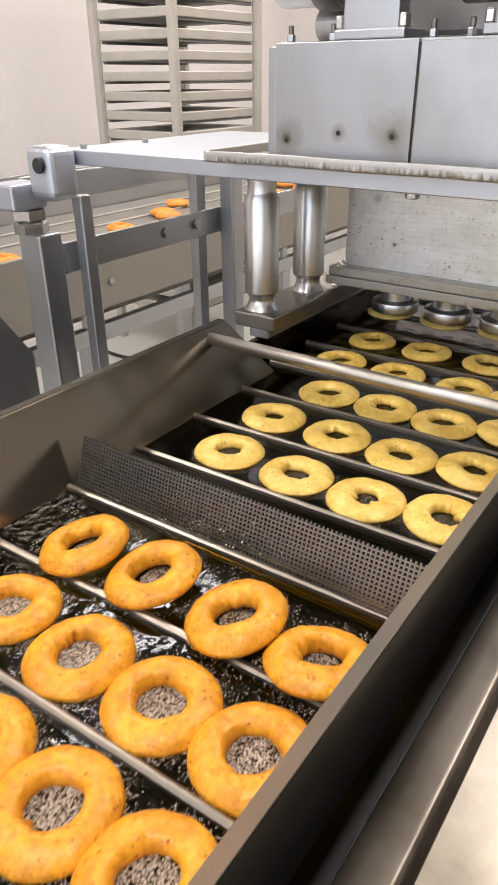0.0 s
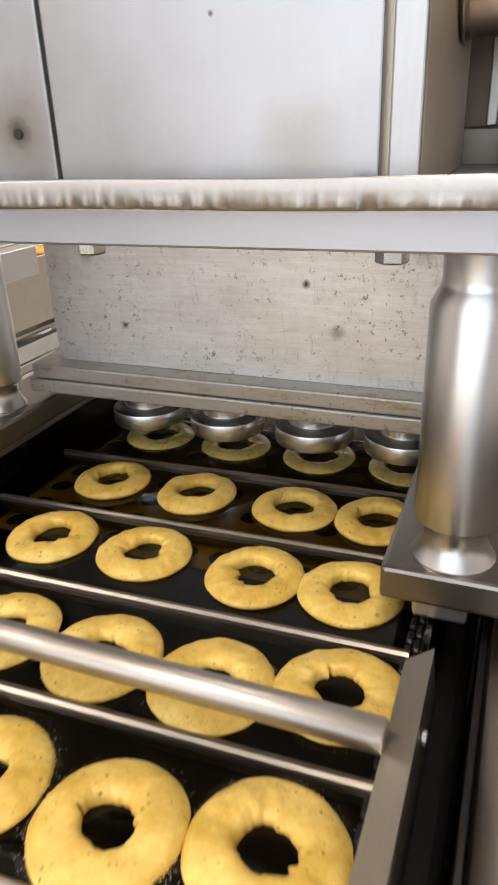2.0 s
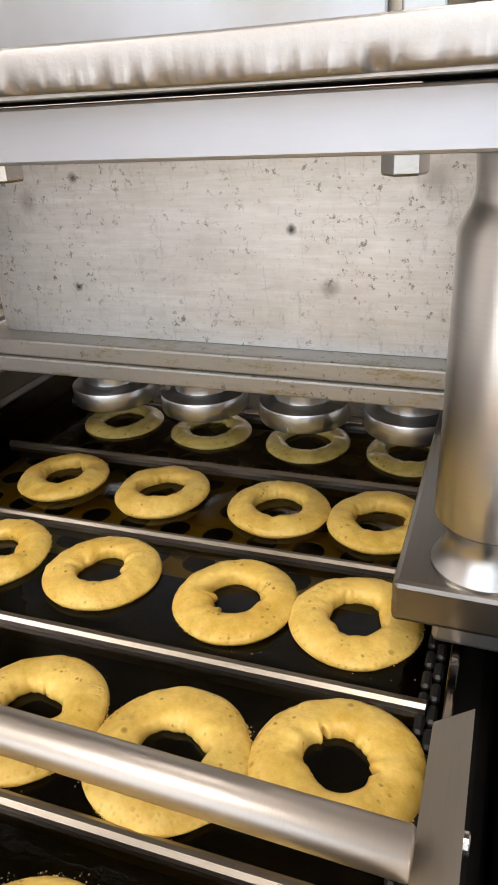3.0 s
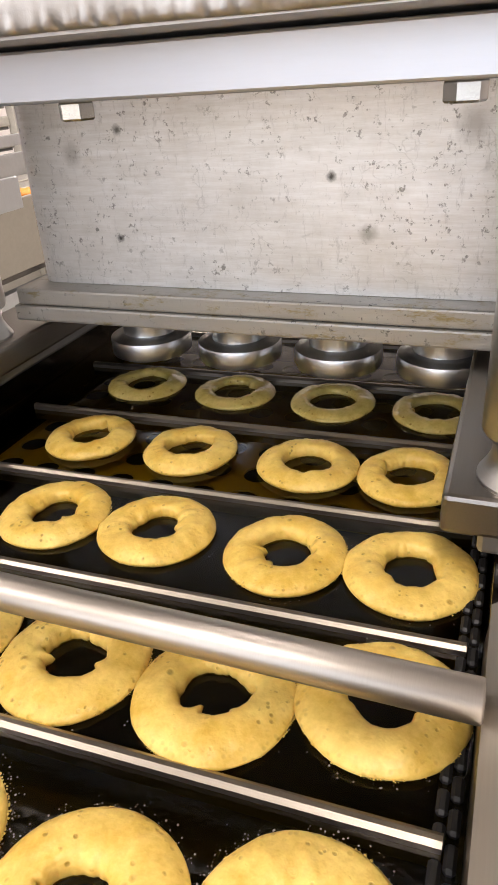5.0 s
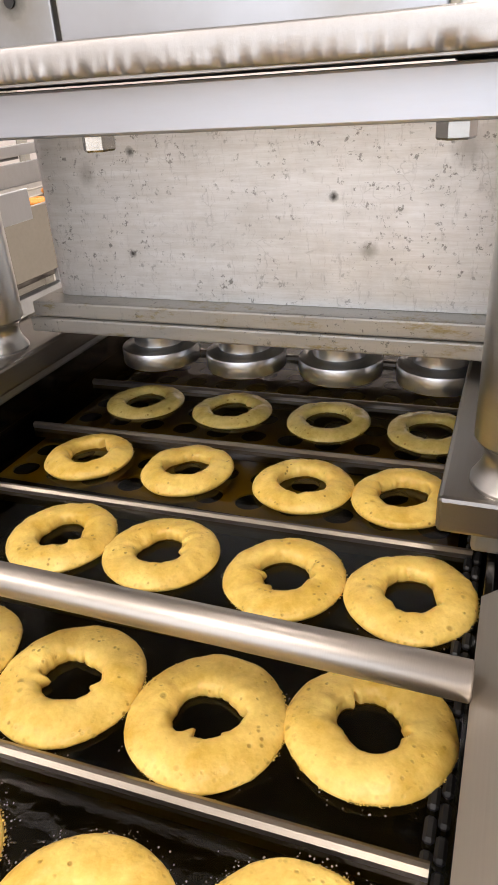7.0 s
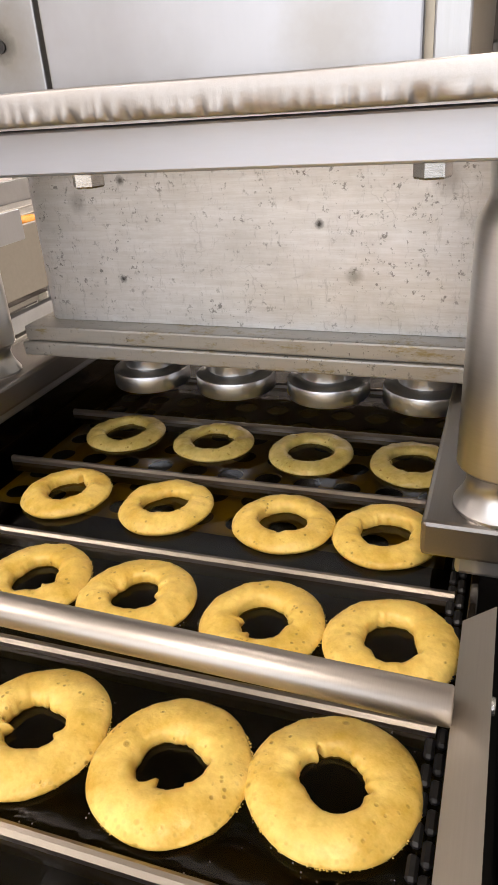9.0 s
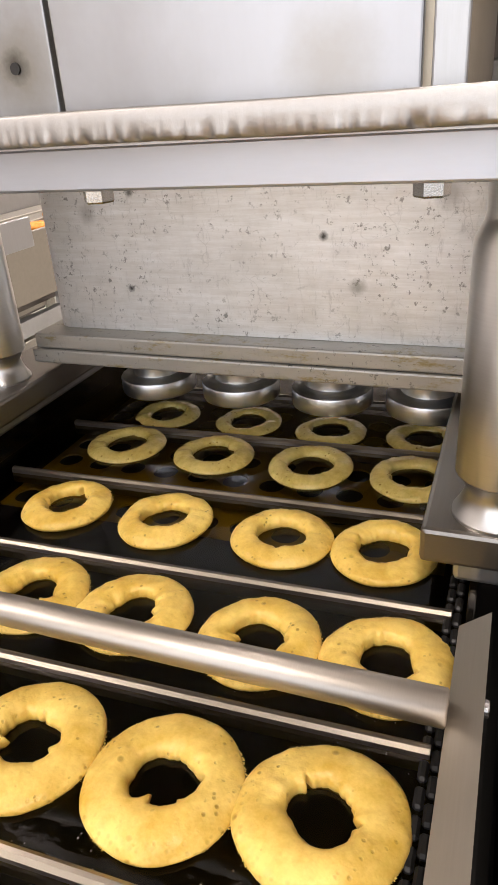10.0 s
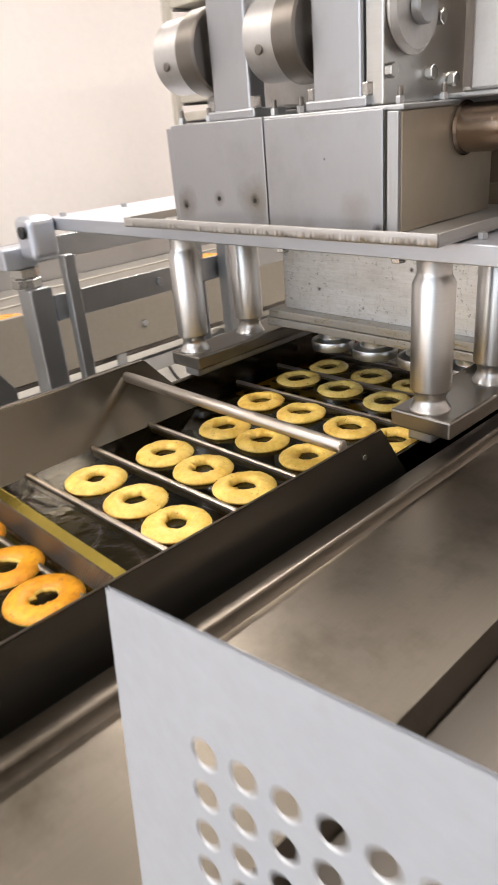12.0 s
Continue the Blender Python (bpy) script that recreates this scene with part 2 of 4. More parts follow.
GREYMETAL = metal("dull_frame_steel", (0.47, 0.48, 0.495), 0.42, (40, 40, 3), (0.3, 0.29, 0.27), 0.3)
DARKCAST = metal("oily_cast_steel", (0.22, 0.20, 0.18), 0.42, (20, 20, 20), (0.12, 0.10, 0.08), 0.5)
BRONZE = metal("brown_casing_steel", (0.15, 0.125, 0.10), 0.45, (30, 30, 3), (0.10, 0.08, 0.06), 0.5, grain_strength=0.05, metallic=0.4)
CASTIRON = metal("cast_drum_steel", (0.58, 0.57, 0.56), 0.50, (20, 20, 20), (0.22, 0.20, 0.18), 0.5)
PIPE = metal("brown_pipe_steel", (0.30, 0.23, 0.18), 0.22, (2, 50, 50), stain_amount=0.2)
MESHWIRE = metal("screen_wire", (0.22, 0.20, 0.18), 0.35, (20, 20, 20))
GILT = metal("oil_filmed_strip", (0.86, 0.68, 0.15), 0.20, (2, 50, 50), (0.5, 0.36, 0.06), 0.5)
DROP = metal("submerged_plate", (0.85, 0.78, 0.42), 0.45, (30, 30, 30), (0.4, 0.3, 0.12), 0.4, metallic=0.3)
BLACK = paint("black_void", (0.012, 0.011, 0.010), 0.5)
RUBBER = paint("black_rubber", (0.02, 0.02, 0.02), 0.6)
WALLPAINT = paint("white_wall_paint", (0.79, 0.745, 0.722), 0.7, 0.05, 2, 0.05)
CEILPAINT = paint("ceiling_paint", (0.48, 0.46, 0.43), 0.8, 0.05)
FLOORMAT = paint("pale_screed", (0.56, 0.55, 0.50), 0.45, 0.15, 3)
BELT = metal("wire_belt", (0.40, 0.38, 0.345), 0.5, (3, 90, 90), stain_amount=0.4, grain_strength=0.6)
BEIGE = paint("beige_panel", (0.27, 0.24, 0.195), 0.5)
SHEET = paint("aluminium_sheet_pan", (0.50, 0.47, 0.41), 0.45, 0.2, 12)
SHEETDARK = paint("grey_runner_steel", (0.22, 0.21, 0.20), 0.5, 0.2, 12)
PERF = metal("perforated_aluminium", (0.60, 0.625, 0.67), 0.5, (12, 12, 12), (0.66, 0.66, 0.66), 0.3, grain_strength=0.03, metallic=0.35)
RAW = dough("raw_dough", (0.67, 0.417, 0.062), (0.93, 0.668, 0.185), (0.40, 0.24, 0.035), 0.42)
WET = dough("fresh_wet_dough", (0.50, 0.365, 0.085), (0.72, 0.56, 0.190), (0.30, 0.18, 0.03), 0.25)
FRIED = dough("fried_crust", (0.58, 0.220, 0.010), (0.86, 0.400, 0.022), (0.34, 0.095, 0.004), 0.42, 0.42)
BURNT = paint("burnt_crumb", (0.06, 0.028, 0.012), 0.6)
FRIEDPALE = dough("fried_crust_far", (0.62, 0.20, 0.02), (0.82, 0.34, 0.06), (0.40, 0.10, 0.01), 0.5)


def oil_material():
    """Clear brown oil: a tinted see-through body with a glossy skin."""
    m, n, l, p = nodes_of("dark_frying_oil")
    o = coords(n, l, (1, 1, 1))
    body, skin, blend, fres = n.new("ShaderNodeBsdfTransparent"), n.new("ShaderNodeBsdfGlossy"), n.new("ShaderNodeMixShader"), n.new("ShaderNodeFresnel")
    c = noise_tex(n, l, o, 5, 3, 0.5)
    l.new(ramp(n, l, c, [(0.4, (0.34, 0.255, 0.025)), (0.7, (0.46, 0.35, 0.045))]), body.inputs[0])
    skin.inputs["Roughness"].default_value = 0.03
    fres.inputs["IOR"].default_value = 1.42
    h = mix(n, l, 0.3, noise_tex(n, l, o, 24, 3, 0.5), noise_tex(n, l, o, 130, 2, 0.5))
    sep, reach = n.new("ShaderNodeSeparateXYZ"), n.new("ShaderNodeMapRange")
    l.new(o, sep.inputs[0])
    l.new(sep.outputs["Y"], reach.inputs["Value"])
    for key, val in (("From Min", 0.42), ("From Max", 0.60), ("To Min", 1.0), ("To Max", 0.0)):
        reach.inputs[key].default_value = val
    boil = mix(n, l, 0.25, noise_tex(n, l, o, 38, 2, 0.5), noise_tex(n, l, o, 120, 2, 0.5))
    h = mix(n, l, reach.outputs[0], h, boil)
    stren = n.new("ShaderNodeMath")
    stren.operation = "MULTIPLY_ADD"
    l.new(reach.outputs[0], stren.inputs[0])
    stren.inputs[1].default_value, stren.inputs[2].default_value = 0.85, 0.15
    b = n.new("ShaderNodeBump")
    b.inputs["Distance"].default_value = 0.0025
    l.new(stren.outputs[0], b.inputs["Strength"])
    l.new(h, b.inputs["Height"])
    l.new(b.outputs[0], skin.inputs["Normal"])
    l.new(b.outputs[0], fres.inputs["Normal"])
    l.new(fres.outputs[0], blend.inputs[0])
    l.new(body.outputs[0], blend.inputs[1])
    l.new(skin.outputs[0], blend.inputs[2])
    l.new(blend.outputs[0], n["Material Output"].inputs[0])
    return m


OILMAT = oil_material()
FOAM, fn, flk, fp = nodes_of("oil_foam")
fp.inputs["Base Color"].default_value = (0.30, 0.22, 0.16, 1)
fp.inputs["Roughness"].default_value = 0.25
fp.inputs["Alpha"].default_value = 0.5
fp.inputs["Specular IOR Level"].default_value = 0.8
fgeo = fn.new("ShaderNodeNewGeometry")
flk.new(ramp(fn, flk, fgeo.outputs["Random Per Island"], [(0.0, (0.20, 0.13, 0.08)), (0.45, (0.55, 0.44, 0.33)), (1.0, (0.86, 0.74, 0.62))]), fp.inputs["Base Color"])


# ---- mesh helpers ----
def finish(bm, name, material, parent=None, label="", smooth=False):
    me = bpy.data.meshes.new(name)
    bm.normal_update()
    bm.to_mesh(me)
    bm.free()
    if material:
        me.materials.append(material)
    if smooth:
        me.polygons.foreach_set("use_smooth", [True] * len(me.polygons))
    ob = new(name, me)
    if parent:
        ob.parent = parent
    if label:
        tagged(ob, label)
    return ob


ROUND = {"drum", "drum_collar", "shaft", "tube", "collar", "wheel", "hub", "pivot_bolt", "hinge_bar", "sheath", "guide_wire", "bolt_end", "elbow"}


def part(name, bm, material, parent, label="", smooth=False):
    ob = finish(bm, name, material, parent, label, smooth)
    if name in ROUND:
        ob.data.polygons.foreach_set("use_smooth", [True] * len(ob.data.polygons))
        ob.data.set_sharp_from_angle(angle=radians(30))
    return ob


def thing(name, label, category, group="", kind="", at=(0, 0, 0)):
    ob = new(name)
    ob.location = at
    return tagged(ob, label, category, group, kind)


def box(x0, x1, y0, y1, z0, z1, bevel=0.0, seg=2, bm=None):
    bm = bm or bmesh.new()
    r = bmesh.ops.create_cube(bm, size=1, matrix=Matrix.Translation(((x0 + x1) / 2, (y0 + y1) / 2, (z0 + z1) / 2)) @ Matrix.Diagonal((x1 - x0, y1 - y0, z1 - z0, 1)))
    if bevel:
        es = list({e for v in r["verts"] for e in v.link_edges})
        bmesh.ops.bevel(bm, geom=es, offset=bevel, segments=seg, affect="EDGES", profile=0.5)
    return bm


def lathe(profile, seg=40, m=Matrix(), bm=None, closed=True):
    """A body of revolution about z from (radius, height) pairs."""
    bm = bm or bmesh.new()
    rings = []
    for r, z in profile:
        rings.append([bm.verts.new(m @ Vector((r * math.cos(2 * math.pi * k / seg), r * math.sin(2 * math.pi * k / seg), z))) for k in range(seg)])
    for a, b in zip(rings, rings[1:]):
        for k in range(seg):
            bm.faces.new((a[k], a[(k + 1) % seg], b[(k + 1) % seg], b[k]))
    if closed:
        bm.faces.new(rings[0][::-1])
        bm.faces.new(rings[-1])
    return bm


def rod_between(a, b, r, seg=20, bm=None, chamfer=0.0):
    a, b = Vector(a), Vector(b)
    d = (b - a).length
    m = Matrix.Translation(a) @ (b - a).to_track_quat("Z", "Y").to_matrix().to_4x4()
    c = chamfer or r * 0.12
    return lathe([(r - c, 0), (r, c), (r, d - c), (r - c, d)], seg, m, bm)


def prism(points, axis, d0, d1, bm=None):
    """A flat outline, extruded along axis from d0 to d1. The outline's coordinates are the other two axes in order."""
    bm = bm or bmesh.new()

    def at(p, d):
        return {"x": (d, p[0], p[1]), "y": (p[0], d, p[1]), "z": (p[0], p[1], d)}[axis]
    a = [bm.verts.new(at(p, d0)) for p in points]
    b = [bm.verts.new(at(p, d1)) for p in points]
    n = len(points)
    for k in range(n):
        bm.faces.new((a[k], a[(k + 1) % n], b[(k + 1) % n], b[k]))
    bm.faces.new(a[::-1])
    bm.faces.new(b)
    bmesh.ops.recalc_face_normals(bm, faces=bm.faces)
    return bm


def hexnut(r, h, m=Matrix(), bm=None):
    return lathe([(r * 0.92, 0), (r, h * 0.12), (r, h * 0.88), (r * 0.92, h)], 6, m, bm)


# ---- room ----
x0, x1, y0, y1, H = ROOM
tagged(finish(box(x0 - 0.1, x1 + 0.1, y0 - 0.1, y1 + 0.1, -0.1, 0), "floor", FLOORMAT), "pale grey smooth factory floor", "floor", kind="structure")
tagged(finish(box(x0 - 0.1, x1 + 0.1, y0 - 0.1, y1 + 0.1, H, H + 0.1), "ceiling", CEILPAINT), "plain white ceiling", "ceiling", kind="structure")
tagged(finish(box(x0 - 0.15, x0, y0, y1, 0, H), "wall_west", WALLPAINT), "plain cream-white painted wall", "wall", kind="structure")
tagged(finish(box(x1, x1 + 0.15, y0, y1, 0, H), "wall_east", WALLPAINT), "plain cream-white painted wall", "wall", kind="structure")
tagged(finish(box(x0 - 0.15, x1 + 0.15, y1, y1 + 0.15, 0, H), "wall_north", WALLPAINT), "plain cream-white painted wall", "wall", kind="structure")
wb = box(x0 - 0.15, x1 + 0.15, y0 - 0.15, y0, 0, 0.8)
box(x0 - 0.15, x1 + 0.15, y0 - 0.15, y0, 2.6, H, bm=wb)
box(x0 - 0.15, -1.95, y0 - 0.15, y0, 0.8, 2.6, bm=wb)
box(2.55, x1 + 0.15, y0 - 0.15, y0, 0.8, 2.6, bm=wb)
tagged(finish(wb, "wall_south", WALLPAINT), "white wall with a wide window opening", "wall", kind="structure")

for lx, ly in LAMPS:
    lamp = thing("ceiling_light", "flat rectangular ceiling light with pale steel housing", "ceiling light", "ceiling lights")
    part("housing", box(lx - 0.20, lx + 0.20, ly - 0.63, ly + 0.63, 2.92, 2.999, 0.004), SHEET, lamp)

# ---- the fryer ----
OIL = 0.906
fryer = thing("fryer", "long stainless steel donut fryer trough full of dark oil", "fryer")
# the tub floor's colour is black to keep the oil above it dark
part("tub", box(-0.30, 0.262, -1.2, 1.6, 0.62, 0.80, 0.01), BLACK, fryer, "flat black tub floor under the deep oil")
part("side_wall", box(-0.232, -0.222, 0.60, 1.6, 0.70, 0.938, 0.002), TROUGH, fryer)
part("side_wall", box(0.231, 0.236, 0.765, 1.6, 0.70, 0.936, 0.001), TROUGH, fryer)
for lx, ly in ((-0.25, -1.1), (0.21, -1.1), (-0.25, 1.5), (0.21, 1.5)):
    part("leg", box(lx - 0.03, lx + 0.03, ly - 0.03, ly + 0.03, 0.0, 0.6195, 0.004), GREYMETAL, fryer)
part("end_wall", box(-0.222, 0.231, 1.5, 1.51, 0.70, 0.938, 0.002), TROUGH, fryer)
def oil_sheet():
    bm = bmesh.new()
    bm.faces.new([bm.verts.new(p) for p in ((-0.2215, -1.15, OIL), (0.2300, -1.15, OIL), (0.2300, 1.5, OIL), (-0.2215, 1.5, OIL))])
    return bm


# the two splash panels with slanted ends
bm = prism([(-1.2, 0.897), (0.815, 0.897), (0.752, 0.990), (-1.2, 0.990)], "x", 0.2305, 0.2435)
for v in bm.verts:
    if v.co.z > 0.95 and v.co.x < 0.235:
        v.co.z -= 0.011
bmesh.ops.bevel(bm, geom=bm.edges[:], offset=0.0012, segments=2, affect="EDGES")
part("rim_strip", prism([(0.2296, 0.9808), (0.2437, 0.9926), (0.2437, 0.9906), (0.2300, 0.9795)], "y", -1.2, 0.7505), RIMTOP, fryer, "steel rim strip, paler than its panel")
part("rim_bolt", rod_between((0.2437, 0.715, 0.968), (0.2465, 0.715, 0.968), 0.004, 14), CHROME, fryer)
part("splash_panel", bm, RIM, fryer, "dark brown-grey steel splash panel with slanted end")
bm = prism([(-1.2, 0.85), (0.85, 0.85), (0.735, 1.000), (-1.2, 1.000)], "x", -0.2205, -0.2085)
for v in bm.verts:
    v.co.x += (1.0 - v.co.z) * 0.40
bmesh.ops.bevel(bm, geom=bm.edges[:], offset=0.0015, segments=2, affect="EDGES")
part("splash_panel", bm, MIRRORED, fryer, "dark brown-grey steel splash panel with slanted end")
part("cross_rod", rod_between((-0.2065, 0.695, 0.9845), (0.2300, 0.695, 0.9845), 0.0083, 28), ROD, fryer, "polished steel rod across the trough", True)
oil = tagged(finish(oil_sheet(), "oil", OILMAT, None), "dark brown hot frying oil, glossy and bubbling", "oil", kind="stuff")

# submerged drop plate with round holes under the nozzles
def holed_plate(x0, y0, nx, ny, cell, r, z0, z1, skip=None, seg=16):
    """A plate of square cells with a round hole in each; skip lists cells left whole."""
    bm = bmesh.new()
    side = seg // 4
    for i in range(nx):
        for j in range(ny):
            cx, cy = x0 + (i + 0.5) * cell, y0 + (j + 0.5) * cell
            sq = []
            for k in range(seg):
                q, f = divmod(k, side)
                u = f / side * 2 - 1
                sq.append(((-1, u), (u, 1), (1, -u), (-u, -1))[q])
            whole = skip and skip(i, j)
            lay = []
            for z in (z0, z1):
                o = [bm.verts.new((cx + a * cell / 2, cy + b * cell / 2, z)) for a, b in sq]
                if whole:
                    bm.faces.new(o)
                    lay.append((o, None))
                else:
                    h = [bm.verts.new((cx + r * a / math.hypot(a, b), cy + r * b / math.hypot(a, b), z)) for a, b in sq]
                    for k in range(seg):
                        bm.faces.new((o[k], o[(k + 1) % seg], h[(k + 1) % seg], h[k]))
                    lay.append((o, h))
            if not whole:
                for k in range(seg):
                    bm.faces.new((lay[0][1][k], lay[0][1][(k + 1) % seg], lay[1][1][(k + 1) % seg], lay[1][1][k]))
    bmesh.ops.remove_doubles(bm, verts=bm.verts, dist=0.0002)
    bmesh.ops.recalc_face_normals(bm, faces=bm.faces)
    return bm


drop = thing("drop_plate", "perforated steel plate lying under the oil beneath the nozzles", "drop plate")
part("plate", holed_plate(-0.196, 0.912, 11, 8, 0.037, 0.0125, OIL - 0.0205, OIL - 0.0185), DROP, drop, "holed plate seen through brown oil")

# drip channel and the table beside it
table = thing("side_table", "stainless steel table with a rolled front ledge beside the fryer", "table")
prof = [(0.271, 0.80), (0.271, 0.9330), (0.2722, 0.9358), (0.2750, 0.9372), (0.2850, 0.9386), (0.2960, 0.9398)]
prof += [(0.2980 + 0.0040 * math.sin(radians(a)), 0.9360 + 0.0040 * math.cos(radians(a))) for a in range(0, 91, 15)]
prof += [(0.3030, 0.9310), (0.3052, 0.9256), (0.3056, 0.9250), (0.325, 0.9246), (0.474, 0.9242), (0.474, 0.80)]
led = part("ledge", prism(prof, "y", -1.3, 1.7), TABLE, table, smooth=True)
led.data.set_sharp_from_angle(angle=radians(40))
part("top", box(0.4745, 1.4, 1.25, 1.7, 0.80, 0.9240, 0.003), TABLE, table)
part("top", box(0.80, 1.4, -1.3, 1.249, 0.80, 0.9240, 0.003), TABLE, table)
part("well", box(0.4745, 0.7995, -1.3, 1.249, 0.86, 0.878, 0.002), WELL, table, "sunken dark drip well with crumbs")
for lx, ly in ((0.32, -1.2), (1.33, -1.2), (0.32, 1.6), (1.33, 1.6)):
    part("leg", box(lx - 0.025, lx + 0.025, ly - 0.025, ly + 0.025, 0.0, 0.7995, 0.004), GREYMETAL, table)
# two black sheets added so that the gap beside the ledge stays in shade
part("gap_lining", box(0.2655, 0.2707, -1.3, 1.6, 0.7005, 0.916, 0.001), BLACK, table, "black sheet added for the shade under the ledge")
part("apron", box(0.245, 0.2707, -1.3, 1.6, 0.55, 0.70, 0.002), BLACK, table, "black filler added for the shade low in the gap")


# ---- conveyor flights ----
PITCH, FIRST = 0.1080, 1.001
belt = thing("flight_conveyor", "chain conveyor of thin steel flights moving through the oil", "conveyor")
fl = prism([(-0.0035, -0.010), (0.0035, -0.010), (0.0035, 0.0035), (0.0012, 0.0052), (-0.0012, 0.0052), (-0.0035, 0.0035)], "x", -0.196, 0.222)
for v in fl.verts:
    v.co.y += v.co.x * 0.025
bar = part("flight", fl, BARMETAL, belt)
bar.location = (0, FIRST + PITCH * 5, OIL)
for k in range(-4, 16):
    b = bar.copy()
    scene.collection.objects.link(b)
    b.parent = belt
    b.location = (0, FIRST - PITCH * k, OIL)
link = box(-0.0026, 0.0026, -0.0062, 0.0062, -0.005, 0.004, 0.0015, 1)
chain = part("chain_link", link, BLACK, belt)
chain.location = (0.2255, FIRST + 0.5, OIL - 0.001)
for k in range(200):
    b = chain.copy()
    scene.collection.objects.link(b)
    b.parent = belt
    b.location = (0.2255 if k % 2 else 0.2200, FIRST + 0.48 - 0.0078 * k, OIL - 0.001)


# ---- turning paddle with a wire screen ----
paddle = thing("turning_paddle", "fine wire screen paddle that turns the donuts", "paddle", at=(0.0, 0.406, 0.899))
PW0, PW1, PH = -0.165, 0.2215, 0.066
bm = bmesh.new()
step = 0.0042
nx = int((PW1 - PW0) / step)
for k in range(nx + 1):
    x = PW0 + k * step
    box(x - 0.0008, x + 0.0008, -0.0008, 0.0008, 0.0, PH, bm=bm)
for k in range(int(PH / step) + 1):
    z = k * step
    box(PW0, PW1, -0.0013, 0.0005, z - 0.0008, z + 0.0008, bm=bm)
part("wire_screen", bm, MESHWIRE, paddle, "dark fine woven wire screen")
part("lip", box(PW0, PW1, 0.010, 0.034, 0.0090, 0.0120, 0.001), GILT, paddle, "oil-filmed yellowish steel lip")
part("hinge_bar", rod_between((PW0, -0.001, 0.0), (PW1, -0.001, 0.0), 0.005, 16), GILT, paddle, "oil-filmed yellowish hinge bar")


# ---- donuts ----
# cross-section from the outer rim over the top to the hole and back below: share of the width from the hole, height
SECTION = ((1.0, 0.0004), (0.992, 0.0015), (0.965, 0.0026), (0.91, 0.0040), (0.82, 0.0056), (0.68, 0.0071), (0.52, 0.0081), (0.36, 0.0086), (0.21, 0.0083), (0.09, 0.0068),
           (0.02, 0.0042), (0.0, 0.0010), (0.04, -0.0030), (0.18, -0.0055), (0.45, -0.0065), (0.75, -0.0055), (0.93, -0.0025))


def ring(seed, outer, hole, thick, ragged, browned=False, puff=0.0):
    """A soft, flat dough ring with a thin rim and a torn hole."""
    rnd = random.Random(seed)
    bm = bmesh.new()
    nu = 120
    ph = [rnd.uniform(0, 6.28) for _ in range(8)]
    tear = [(rnd.uniform(0, 6.28), rnd.uniform(0.06, 0.20), rnd.uniform(0.30, 0.80) * rnd.choice((-0.8, -0.6, 0.6, 0.9))) for _ in range(3)]
    rings = []
    for k in range(nu):
        a = 2 * math.pi * k / nu
        ro = outer * (1 + 0.014 * math.sin(2 * a + ph[0]) + 0.009 * math.sin(3 * a + ph[1]) + 0.005 * math.sin(7 * a + ph[2]) + 0.004 * noise.noise(Vector((math.cos(a) * 7, math.sin(a) * 7, seed))))
        f = 0.16 * math.sin(2 * a + ph[3]) + 0.08 * math.sin(3 * a + ph[4]) + 0.05 * math.sin(5 * a + ph[5])
        for c, w, s_ in tear:
            g = (a - c + math.pi) % (2 * math.pi) - math.pi
            f += s_ * math.exp(-(g / w) ** 2)
        f += 0.10 * noise.noise(Vector((math.cos(a) * 5, math.sin(a) * 5, seed * 1.3))) + 0.05 * noise.noise(Vector((math.cos(a) * 13, math.sin(a) * 13, seed * 2.3)))
        rh = hole * max(0.45, 1 + ragged * f)
        fold = noise.noise(Vector((math.cos(a) * 2.6, math.sin(a) * 2.6, seed * 0.7 + 40)))
        crest = 1 + 0.10 * math.sin(a + ph[6]) + 0.08 * math.sin(3 * a + ph[7])
        loop = []
        for u, h in SECTION:
            edge = rh + (hole - rh) * min(1.0, u * 7.0)
            r = edge + (ro - edge) * (u - puff * 0.04 * math.sin(u * math.pi))
            z = h * thick * (crest if h > 0.004 else 1.0)
            if puff and h > 0:
                z += puff * 0.006 * math.sqrt(max(0.0, u * (1 - u)))
            p = Vector((r * math.cos(a), r * math.sin(a), z))
            q = p * 42 + Vector((seed * 3.1, seed * 1.7, 0))
            p *= 1 + 0.014 * noise.noise(q)
            if h > 0.002:
                p.z += 0.0020 * ragged * fold * max(0.0, 1 - u * 1.6)
                p.z += 0.0011 * noise.noise(q * 1.5) + 0.0009 * noise.noise(q * 3.3) + 0.0005 * noise.noise(q * 8.0)
            loop.append(bm.verts.new(p))
        rings.append(loop)
    nv = len(SECTION)
    for k in range(nu):
        a, b = rings[k], rings[(k + 1) % nu]
        for j in range(nv):
            f = bm.faces.new((a[j], b[j], b[(j + 1) % nv], a[(j + 1) % nv]))
            f.material_index = 1 if browned and j >= 12 else 0
    bmesh.ops.recalc_face_normals(bm, faces=bm.faces)
    return bm


